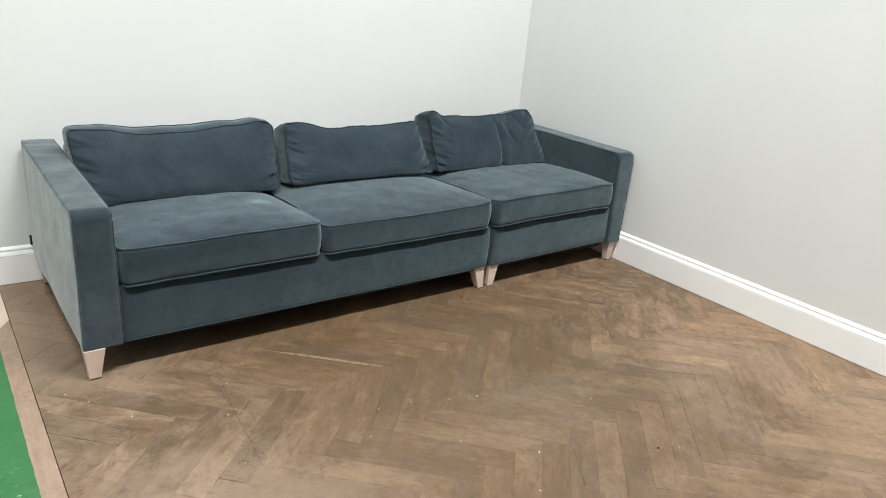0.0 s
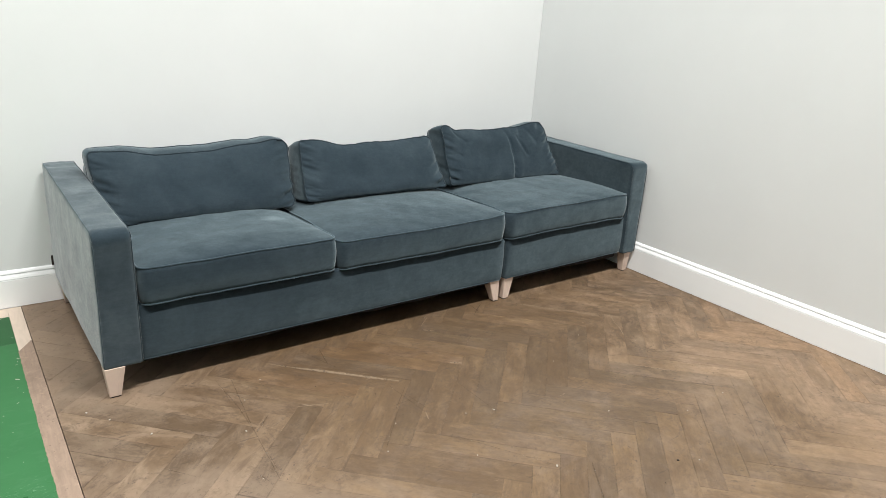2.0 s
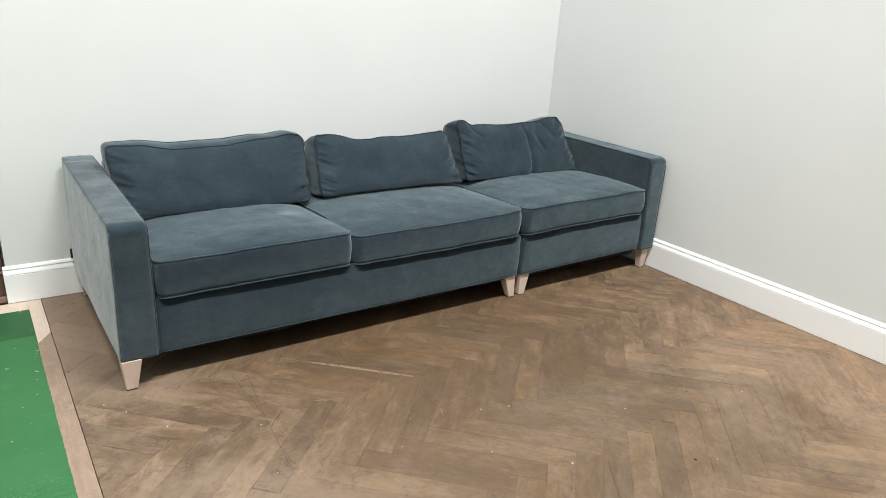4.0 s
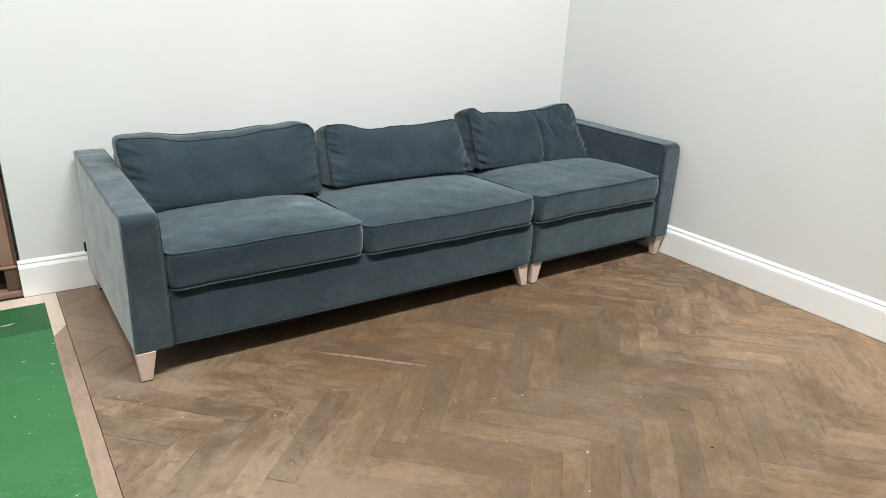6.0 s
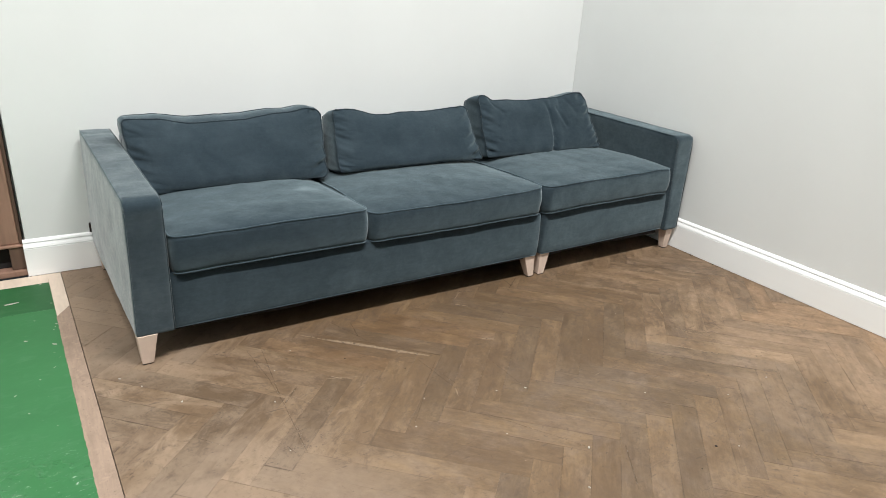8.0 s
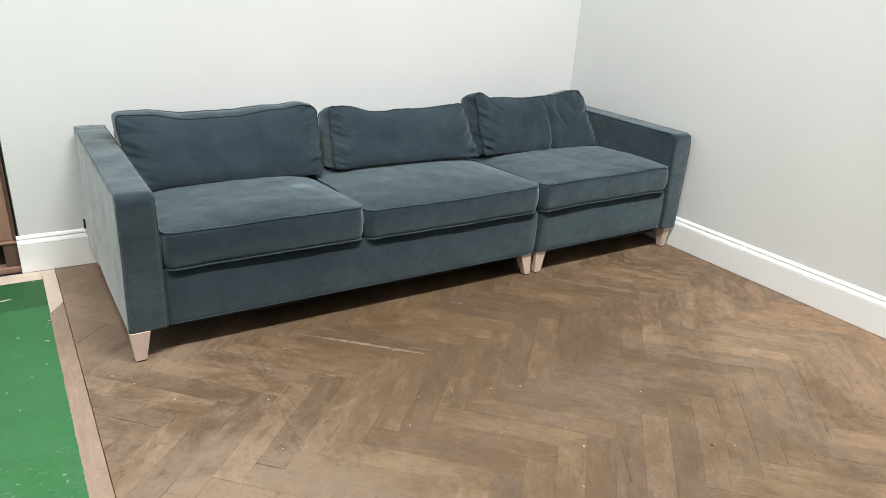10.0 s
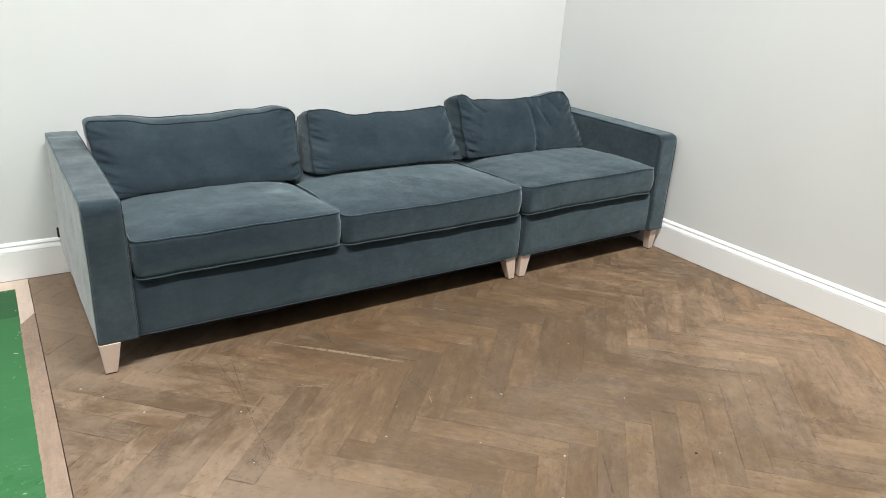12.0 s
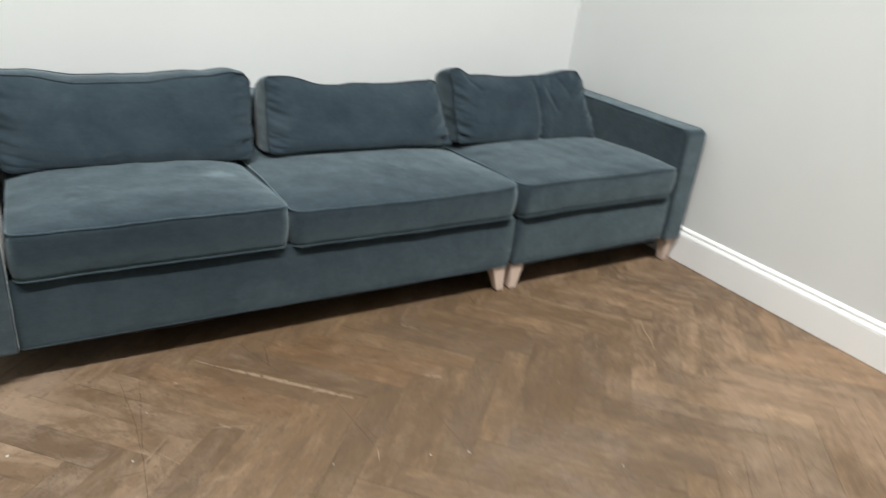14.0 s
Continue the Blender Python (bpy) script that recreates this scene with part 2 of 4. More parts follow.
    # each block keeps a tone of its own: paler, darker, redder or greyer than its neighbours
    if mixed:
        cast = n.ramp(n.math("FRACT", n.math("MULTIPLY", chance, 23.7)), ((0.0, (0.88, 0.89, 0.90)), (0.3, (1.02, 1.0, 0.98)), (0.55, (0.95, 0.93, 0.905)), (0.8, (1.10, 1.075, 1.04)), (1.0, (0.93, 0.94, 0.96))))
        col = n.mix(1.0, col, cast, "MULTIPLY")
    col = n.mix(1.0, col, tuple(0.93 * shift * t for t in tint), "MULTIPLY")
    rough = n.ramp(n.noise(place, 9.0, 6), ((0.3, (0.44, 0.44, 0.44)), (0.7, (0.64, 0.64, 0.64))))
    normal = n.bump(grain, 0.22, 0.0012, n.bump(n.noise(place, 5.0, 5), 0.10, 0.01))
    return n.finish(col, rough, normal, Specular_IOR_Level=0.35)


def plain_wood(name, colour, rough=0.5, scale=(30, 30, 2.5), depth=0.25):
    n = Nodes(name)
    p = n.add("ShaderNodeTexCoord").outputs["Object"]
    g = n.noise(n.mapping(p, scale), 1.0, 5, 0.6, 0.6)
    c = n.ramp(g, ((0.3, tuple(x * (1 - depth) for x in colour)), (0.7, tuple(x * (1 + depth * 0.5) for x in colour))))
    c = n.mix(n.ramp(n.noise(p, 14, 4), ((0.5, (0, 0, 0)), (0.8, (0.35, 0.35, 0.35)))), c, tuple(x * 0.7 for x in colour))
    return n.finish(c, rough, n.bump(g, 0.15, 0.001))


def green_paint(name, colour, dark):
    """Floor paint, half gloss, with dust on it and blistered in places."""
    n = Nodes(name)
    p = n.place()
    c = n.ramp(n.noise(p, 3.0, 5, 0.6), ((0.3, dark), (0.7, colour)))
    dust = n.noise(n.mapping(p, (1.0, 2.2, 1.0)), 9.0, 7, 0.72, 0.9)
    c = n.mix(n.ramp(dust, ((0.52, (0, 0, 0)), (0.74, (0.10, 0.10, 0.10)))), c, (0.20, 0.33, 0.22))
    chips = n.noise(n.mapping(p, (1.0, 2.4, 1.0)), 26.0, 4, 0.7, 0.9)
    c = n.mix(n.ramp(chips, ((0.72, (0, 0, 0)), (0.78, (0.7, 0.7, 0.7)))), c, (0.45, 0.55, 0.44))
    axes = n.add("ShaderNodeSeparateXYZ")
    n.link(p, axes.inputs[0])
    near = n.math("MULTIPLY_ADD", axes.outputs[1], -2.6, -3.45)
    near = n.math("ADD", near, n.math("MULTIPLY_ADD", n.noise(p, 4.0, 4), 1.6, -0.8))
    blistered = n.ramp(near, ((0.0, (0, 0, 0)), (0.5, (1, 1, 1))))
    blisters = n.ramp(n.noise(n.mapping(p, (1.0, 1.9, 1.0)), 48.0, 2, 0.5, 0.5), ((0.58, (0, 0, 0)), (0.80, (1, 1, 1))))
    rough = n.ramp(blistered, ((0.0, (0.55, 0.55, 0.55)), (1.0, (0.22, 0.22, 0.22))))
    # pale specks where the blisters would glint, painted into the colour
    glints = n.noise(n.mapping(p, (1.0, 2.6, 1.0)), 46.0, 5, 0.7, 0.8)
    c = n.mix(n.math("MULTIPLY", n.ramp(glints, ((0.62, (0, 0, 0)), (0.70, (0.75, 0.75, 0.75)))), blistered), c, (0.42, 0.55, 0.43))
    height = n.math("MULTIPLY", blisters, blistered)
    normal = n.bump(height, 0.7, 0.004, n.bump(n.noise(p, 40, 4), 0.12, 0.002))
    return n.finish(c, rough, normal, Specular_IOR_Level=0.3)


FABRIC = fabric("blue_grey_fabric")
# same fabric, pile weakened: the back cushions' duller light is put into the colour
FABRIC_DIM = fabric("blue_grey_dim_cushion_fabric", None, 0.76, 1.08)
# same fabric, greyer, with the left arm's brighter light put into its pile
FABRIC_LIT = fabric("blue_grey_lit_fabric", None, 1.40, 1.1, 0.6)
FABRIC_STAINED = fabric("blue_grey_fabric_stained", ((-2.16, -0.70, 0.50), 0.075))
# darker cord: shade in the groove along the seams is put into its colour
PIPING = fabric("piping_fabric", None, 0.60, 0.7)
# paler cord: the highlight along seat and base piping is painted in
PIPING_LIT = fabric("lit_piping_fabric", None, 1.25, 1.5)
LINING = Nodes("black_lining").finish((0.012, 0.011, 0.011), 0.95)
TAG = Nodes("woven_tag").finish((0.02, 0.013, 0.012), 0.8)
LEG_WOOD = plain_wood("limed_leg_wood", (0.63, 0.50, 0.42), 0.55, (40, 40, 6), 0.12)
WALL_PAINT = paint("wall_paint", (0.675, 0.693, 0.689), 0.75)
GREY_PAINT = paint("grey_wall_paint", (0.10, 0.10, 0.098), 0.8)
MID_GREY_PAINT = paint("mid_grey_wall_paint", (0.22, 0.22, 0.216), 0.8)
CEILING_PAINT = paint("ceiling_paint", (0.30, 0.30, 0.297), 0.8)
SKIRTING_PAINT = paint("skirting_gloss_paint", (0.86, 0.875, 0.875), 0.45, 0.02, 0.02)
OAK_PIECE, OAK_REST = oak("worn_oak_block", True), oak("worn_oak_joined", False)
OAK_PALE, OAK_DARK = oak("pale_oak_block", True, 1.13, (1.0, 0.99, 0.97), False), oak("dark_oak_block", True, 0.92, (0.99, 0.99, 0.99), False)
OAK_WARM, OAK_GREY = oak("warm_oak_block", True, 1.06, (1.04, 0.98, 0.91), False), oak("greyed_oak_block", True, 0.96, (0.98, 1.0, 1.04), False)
filler = Nodes("dark_joint_filler")
SUBFLOOR = filler.finish(filler.ramp(filler.noise(filler.place(), 6.0, 4), ((0.42, (0.035, 0.025, 0.018)), (0.60, (0.12, 0.088, 0.062)))), 0.9)
def trodden_wood(name, colour):
    """Old bare wood, mottled with dirt and rubbed pale in places."""
    n = Nodes(name)
    p = n.place()
    g = n.noise(n.mapping(p, (60, 7, 30)), 1.0, 6, 0.65, 0.6)
    c = n.ramp(g, ((0.3, tuple(0.80 * x for x in colour)), (0.7, tuple(1.10 * x for x in colour))))
    c = n.mix(n.ramp(n.noise(p, 11, 7, 0.72, 0.5), ((0.48, (0, 0, 0)), (0.68, (0.55, 0.55, 0.55)))), c, tuple(0.62 * x for x in colour))
    c = n.mix(n.ramp(n.noise(p, 26, 6, 0.7, 0.5), ((0.55, (0, 0, 0)), (0.70, (0.5, 0.5, 0.5)))), c, tuple(min(0.8, 1.35 * x) for x in colour))
    c = n.mix(n.ramp(n.noise(p, 70, 4, 0.7), ((0.62, (0, 0, 0)), (0.70, (0.7, 0.7, 0.7)))), c, tuple(0.35 * x for x in colour))
    return n.finish(c, 0.65, n.bump(g, 0.3, 0.001))


BORDER_WOOD = trodden_wood("border_oak", (0.285, 0.205, 0.153))
RAW_WOOD = plain_wood("raw_pale_wood", (0.60, 0.495, 0.405), 0.6, (25, 4, 25), 0.15)
GREEN = green_paint("green_floor_paint", (0.034, 0.146, 0.052), (0.027, 0.124, 0.043))
GREEN_DARK = green_paint("dark_green_hearth_paint", (0.022, 0.105, 0.035), (0.017, 0.085, 0.028))
BROWN_WOOD = plain_wood("brown_stained_wood", (0.29, 0.172, 0.125), 0.45, (18, 18, 2.0), 0.3)
DARK_WOOD = plain_wood("dark_stained_wood", (0.105, 0.062, 0.045), 0.5, (18, 18, 2.0), 0.3)
PLASTER = Nodes("plaster_crumb").finish((0.40, 0.37, 0.33), 0.9)
GRIT = Nodes("dark_grit").finish((0.035, 0.028, 0.024), 0.9)


# ---- building ----
def link_mesh(name, bm, material, parent=None, label="", smooth=True):
    mesh = bpy.data.meshes.new(name)
    bmesh.ops.recalc_face_normals(bm, faces=bm.faces)
    for f in bm.faces:
        f.smooth = smooth
    bm.to_mesh(mesh)
    bm.free()
    mesh.materials.append(material)
    ob = new(name, mesh)
    if parent:
        ob.parent = parent
    if label:
        ob["label"] = label
    return ob


def part(name, bm, material, parent, label="", smooth=True):
    return link_mesh(name, bm, material, parent, label, smooth)


def box(bm, x0, x1, y0, y1, z0, z1):
    got = bmesh.ops.create_cube(bm, size=1)["verts"]
    for v in got:
        v.co = Vector(((x0 + x1) / 2 + v.co.x * (x1 - x0), (y0 + y1) / 2 + v.co.y * (y1 - y0), (z0 + z1) / 2 + v.co.z * (z1 - z0)))
    return got


def block(x0, x1, y0, y1, z0, z1, bevel=0.003, segments=2):
    bm = bmesh.new()
    box(bm, x0, x1, y0, y1, z0, z1)
    bmesh.ops.bevel(bm, geom=bm.edges[:], offset=bevel, segments=segments, profile=0.5, affect="EDGES")
    return bm


def soft_block(x0, x1, y0, y1, z0, z1, bevel, cell, shape, ripple=0.0015):
    """An upholstered block: rounded edges, divided finely, with its faces shaped by shape(point)."""
    bm = bmesh.new()
    box(bm, x0, x1, y0, y1, z0, z1)
    for axis, lo, hi in ((0, x0, x1), (1, y0, y1), (2, z0, z1)):
        inner = [lo + bevel, hi - bevel]
        count = max(1, round((hi - lo) / cell))
        cuts = [lo + bevel * 0.3] + [inner[0] + (inner[1] - inner[0]) * i / count for i in range(count + 1)] + [hi - bevel * 0.3]
        normal = Vector((axis == 0, axis == 1, axis == 2))
        for c in cuts:
            bmesh.ops.bisect_plane(bm, geom=bm.verts[:] + bm.edges[:] + bm.faces[:], plane_co=normal * c, plane_no=normal)
    lo, hi = Vector((x0, y0, z0)), Vector((x1, y1, z1))
    for v in bm.verts:
        core = Vector([min(max(v.co[i], lo[i] + bevel), hi[i] - bevel) for i in range(3)])
        out = v.co - core
        if out.length > 1e-6:
            v.co = core + out.normalized() * bevel
            v.co += out.normalized() * ripple * noise.noise(v.co * 7.0) * 2
        v.co = shape(v.co)
    return bm


def tube(bm, points, radius, closed=False, sides=6):
    """A round cord along points."""
    rings = []
    count = len(points)
    for i, p in enumerate(points):
        before = points[i - 1] if (i or closed) else p
        after = points[(i + 1) % count] if (i + 1 < count or closed) else p
        way = (after - before).normalized()
        side = way.cross(Vector((0, 0, 1)))
        if side.length < 0.2:
            side = way.cross(Vector((0, 1, 0)))
        side.normalize()
        up = side.cross(way)
        rings.append([bm.verts.new(p + (side * math.cos(a) + up * math.sin(a)) * radius) for a in (math.tau * k / sides for k in range(sides))])
    pairs = [(i, i + 1) for i in range(count - 1)] + ([(count - 1, 0)] if closed else [])
    for i, j in pairs:
        for k in range(sides):
            bm.faces.new((rings[i][k], rings[i][(k + 1) % sides], rings[j][(k + 1) % sides], rings[j][k]))
    if not closed:
        bm.faces.new(rings[0])
        bm.faces.new(rings[-1][::-1])


def spread(half, count, edge):
    """Places from -half to half, closer together near the ends."""
    out = []
    for k in range(count + 1):
        t = -1 + 2 * k / count
        out.append(half * (t * (1 - edge) + edge * math.sin(t * math.pi / 2)))
    return out


def cushion(name, parent, ha, hb, r, half, crown, bulge, shape, material, label="", cells=(60, 36), cord=0.0033, cord_material=None, ends=1.0):
    """A boxed cushion with piped edges: outline 2ha by 2hb with corners r, walls 2*half high, faces crowned. shape(a, b, c) bends it into place."""
    bm = bmesh.new()
    na, nb = cells
    As, Bs = spread(ha, na, 0.5), spread(hb, nb, 0.5)

    def rounded(a, b):
        x, y = (abs(a) - (ha - r)) / r, (abs(b) - (hb - r)) / r
        if x > 0 and y > 0:
            x, y = x * math.sqrt(1 - y * y / 2), y * math.sqrt(1 - x * x / 2)
            a, b = math.copysign(ha - r + x * r, a), math.copysign(hb - r + y * r, b)
        return a, b

    def crowned(a, b):
        u, v = min(1.0, abs(a) / ha), min(1.0, abs(b) / hb)
        return ((1 - u ** 3.2) * (1 - v ** 3.2)) ** 0.7

    def face(sign):
        grid = []
        for a in As:
            row = []
            for b in Bs:
                a2, b2 = rounded(a, b)
                row.append(bm.verts.new(shape(a2, b2, sign * (half + crown * crowned(a2, b2)))))
            grid.append(row)
        for i in range(na):
            for j in range(nb):
                bm.faces.new((grid[i][j], grid[i + 1][j], grid[i + 1][j + 1], grid[i][j + 1]))
        return [grid[i][0] for i in range(na)] + [grid[na][j] for j in range(nb)] + [grid[i][nb] for i in range(na, 0, -1)] + [grid[0][j] for j in range(nb, 0, -1)]

    outline = [rounded(As[i], -hb) for i in range(na)] + [rounded(ha, Bs[j]) for j in range(nb)] + [rounded(As[i], hb) for i in range(na, 0, -1)] + [rounded(-ha, Bs[j]) for j in range(nb, 0, -1)]
    rings = [face(-1)]
    for k in range(1, 8):
        t = k / 8
        out = bulge * math.sin(math.pi * t) ** 0.8
        rings.append([bm.verts.new(shape(a * (1 + ends * out / ha), b * (1 + out / hb), -half + 2 * half * t)) for a, b in outline])
    rings.append(face(1))
    count = len(outline)
    for one, two in zip(rings, rings[1:]):
        for k in range(count):
            bm.faces.new((one[k], one[(k + 1) % count], two[(k + 1) % count], two[k]))
    ob = part(name, bm, material, parent, label)
    for c in (-half, half):
        line = bmesh.new()
        tube(line, [shape(a, b, c) for a, b in outline], cord, closed=True)
        part("piping", line, cord_material or PIPING, ob)
    return ob


def tapered_leg(parent, x, y, height, top, bottom, lean_x, lean_y):
    """A square leg that tapers to its foot; two of its sides stay upright."""
    bm = bmesh.new()
    vs = box(bm, -0.5, 0.5, -0.5, 0.5, 0, 1)
    for v in vs:
        w = top if v.co.z > 0.5 else bottom
        off = 0 if v.co.z > 0.5 else (top - bottom) / 2
        v.co = Vector((x + v.co.x * w + lean_x * off, y + v.co.y * w + lean_y * off, v.co.z * height))
    bmesh.ops.bevel(bm, geom=bm.edges[:], offset=0.0025, segments=2, profile=0.5, affect="EDGES")
    for v in bm.verts:
        v.co.z = 0.004 + v.co.z * (height - 0.004) / height
    ob = part("leg", bm, LEG_WOOD, parent, "pale limed wooden leg", smooth=False)
    mx, my, w = x + lean_x * (top - bottom) / 2, y + lean_y * (top - bottom) / 2, bottom * 0.46
    part("glide", block(mx - w, mx + w, my - w, my + w, 0.0002, 0.0045, 0.001), LINING, ob, "black plastic glide", smooth=False)
    return ob


# ---- the room ----
ROOM_LEFT, ROOM_BACK = -6.2, -8.5
WALL_END = -3.252


def wall(name, x0, x1, y0, y1, z0, z1, label, material=None):
    ob = link_mesh(name, block(x0, x1, y0, y1, z0, z1, 0.004, 2), material or WALL_PAINT, None, label, smooth=False)
    return tagged(ob, label, "wall", kind="structure")


wall("wall_north", WALL_END, 0.0, 0.0, 0.14, -0.02, CEILING, "plain off-white painted plaster wall behind the sofa")
wall("wall_east", 0.0, 0.14, ROOM_BACK, 0.14, -0.02, CEILING, "plain off-white painted plaster wall beside the sofa")
wall("wall_chimney", ROOM_LEFT, WALL_END - 0.002, 0.12, 0.30, -0.02, CEILING, "white painted wall behind the brown wooden surround")
# unseen walls and ceiling; their greys are chosen to hold back bounced light
wall("wall_south", ROOM_LEFT, 0.14, ROOM_BACK - 0.14, ROOM_BACK, -0.02, CEILING, "unseen charcoal wall closing the room, dark to cut bounced light", GREY_PAINT)
wall("wall_west", ROOM_LEFT - 0.14, ROOM_LEFT, ROOM_BACK, 0.30, -0.02, CEILING, "unseen grey wall closing the room, toned to cut bounced light", MID_GREY_PAINT)
ceiling = link_mesh("ceiling", block(ROOM_LEFT - 0.14, 0.14, ROOM_BACK - 0.14, 0.30, CEILING, CEILING + 0.12), CEILING_PAINT, smooth=False)
tagged(ceiling, "unseen grey ceiling, toned to cut bounced light", "ceiling", kind="structure")

PROFILE = ((0.0, 0.0025), (0.020, 0.0025), (0.020, 0.134), (0.0195, 0.1355), (0.0165, 0.136), (0.0165, 0.1385), (0.0195, 0.139), (0.0190, 0.1415), (0.0165, 0.148), (0.0125, 0.1555), (0.0115, 0.1585),
           (0.0065, 0.1592), (0.0065, 0.1622), (0.0112, 0.1628), (0.0106, 0.1660), (0.0092, 0.1695), (0.0066, 0.1735), (0.0030, 0.1768), (0.0, 0.178))


def skirting(name, start, way, out, length, label):
    """A moulded skirting board along a wall: from start along way, standing proud of the wall towards out."""
    bm = bmesh.new()
    steps = max(2, round(length / 0.25))
    rows = []
    for i in range(steps + 1):
        p = start + way * (length * i / steps)
        rows.append([bm.verts.new(p + out * d + Vector((0, 0, z))) for d, z in PROFILE])
    for one, two in zip(rows, rows[1:]):
        for k in range(len(PROFILE)):
            j = (k + 1) % len(PROFILE)
            bm.faces.new((one[k], one[j], two[j], two[k]))
    bm.faces.new(rows[0])
    bm.faces.new(rows[-1])
    ob = link_mesh(name, bm, SKIRTING_PAINT, None, label, smooth=False)
    return tagged(ob, label, "baseboard", kind="structure")


skirting("baseboard_north", Vector((-3.264, 0, 0)), Vector((1, 0, 0)), Vector((0, -1, 0)), 3.264 - 0.021, "white gloss moulded skirting board behind the sofa")
skirting("baseboard_east", Vector((0, ROOM_BACK, 0)), Vector((0, 1, 0)), Vector((-1, 0, 0)), -ROOM_BACK, "white gloss moulded skirting board beside the sofa")


# ---- the brown surround at the end of the wall ----
surround = tagged(new("wooden_surround"), "brown stained wooden surround with a dark plinth beside the wall", "fireplace surround")
surround.location = (WALL_END - 0.115, 0.03, 0)
X = 0.105
part("pilaster", block(-0.11, X - 0.014, 0.0, 0.08, 0.150, 1.30, 0.004), BROWN_WOOD, surround, "reddish brown wooden panel", smooth=False)
part("edge_moulding", block(X - 0.014, X, -0.012, 0.08, 0.150, 1.30, 0.006), DARK_WOOD, surround, "dark brown edge strip", smooth=False)
part("plinth_cap", block(-0.11, X, -0.018, 0.08, 0.138, 0.149, 0.003), BROWN_WOOD, surround, smooth=False)
part("plinth", block(X - 0.06, X, -0.012, 0.08, 0.028, 0.137, 0.003), DARK_WOOD, surround, "dark brown plinth block", smooth=False)
# solid black block: the shade inside the plinth's opening is painted
part("plinth_recess_shade", block(-0.11, X - 0.061, 0.03, 0.08, 0.028, 0.137, 0.002), LINING, surround, "black block standing for the shaded opening in the plinth", smooth=False)
part("threshold", block(-0.11, X, -0.03, 0.08, 0.0, 0.027, 0.003), BROWN_WOOD, surround, smooth=False)


# ---- the sofa ----
LEG = 0.122
ARM_Y0, ARM_Y1 = -1.052, -0.026


def arm(parent, x0, x1, outer, height, rise, flare, lean=0.0, material=None):
    """An upholstered arm, higher at the back. outer: -1 where its outer side faces -x; flare: how much its inner side leans out at the top."""
    def shape(p):
        back = (p.y - ARM_Y0) / (ARM_Y1 - ARM_Y0)
        up = (p.z - LEG) / (height - LEG)
        q = p.copy()
        dy, dz = p.y - (ARM_Y0 + nose), p.z - (height - nose)
        if dy < 0 < dz:
            reach = max(-dy, dz)
            if reach >= nose - b - 1e-4:
                side = max(0.0, x0 + b - p.x, p.x - x1 + b)
                reach = nose - b + math.sqrt(max(0.0, b * b - side * side))
            k = reach / math.hypot(dy, dz)
            q.y, q.z = ARM_Y0 + nose + dy * k, height - nose + dz * k
        q.z += rise * back * max(0.0, up)
        q.x += -0.036 * back if outer < 0 else 0
        inner = (x1 - p.x) / (x1 - x0) if outer > 0 else (p.x - x0) / (x1 - x0)
        q.x += -outer * flare * inner * up - outer * lean * (1 - inner) * up
        puff = 4 * back * (1 - back) * 4 * max(0, up) * max(0, 1 - up)
        q.x += outer * 0.004 * puff if abs(p.x - (x0 if outer < 0 else x1)) < 0.02 else 0
        if up > 0.9:
            q.z += min(1.0, (up - 0.9) / 0.08) * (0.009 * max(0.0, back - 0.42) * noise.noise(Vector((p.x * 13 + p.y * 4, p.y * 27 + p.x * 11 + 2.5 * noise.noise(p * 9.0), 3.0))) + 0.0016 * noise.noise(Vector((p.x * 6, p.y * 7, 7.0))))
        return q

    b, nose = 0.012, 0.032
    ob = part("arm", soft_block(x0, x1, ARM_Y0, ARM_Y1, LEG, height, b, 0.013, shape), material or FABRIC, parent)
    for x in (x0 + 0.003, x1 - 0.003):
        pts = [Vector((x, ARM_Y0 + 0.002, LEG + 0.008 + (height - LEG - 0.010) * k / 24)) for k in range(25)]
        pts += [Vector((x, ARM_Y0 + 0.004 + (ARM_Y1 - ARM_Y0 - 0.02) * k / 30, height - 0.002)) for k in range(31)]
        cord = bmesh.new()
        tube(cord, [shape(p) for p in pts], 0.0022)
        part("piping", cord, PIPING if x > x0 + 0.01 else FABRIC, ob)
    return ob


def frame_body(parent, x0, x1, climb=0.0):
    """The upholstered box under the seat, with a corded lower edge and a black cloth below."""
    def shape(p):
        q = p.copy()
        q.y -= 0.004 * math.sin(math.pi * min(1, max(0, (p.z - LEG) / 0.21))) if p.y < -0.9 else 0
        q.z += climb * (p.x - x0) / (x1 - x0)
        return q

    ob = part("base", soft_block(x0, x1, -1.028, -0.03, LEG - 0.004, 0.345, 0.014, 0.05, shape), FABRIC, parent)
    cord = bmesh.new()
    tube(cord, [shape(Vector((x0 + 0.01 + (x1 - x0 - 0.02) * k / 24, -1.025, LEG + 0.001))) for k in range(25)], 0.003)
    part("piping", cord, PIPING_LIT, ob)

    def sag(p):
        q = p.copy()
        if p.z < LEG - 0.012:
            q.z += 0.003 * math.sin(9.0 * p.x + 1.0) + 0.002 * math.sin(23.0 * p.x + 4.0 * p.y)
        return q

    part("dust_cover", soft_block(x0 + 0.012, x1 - 0.012, -1.004, -0.06, LEG - 0.024, LEG - 0.003, 0.006, 0.05, sag), LINING, ob, "sagging black lining cloth")
    part("back", soft_block(x0, x1, -0.215, -0.026, 0.30, 0.662, 0.024, 0.06, lambda p: p), FABRIC, parent)
    return ob


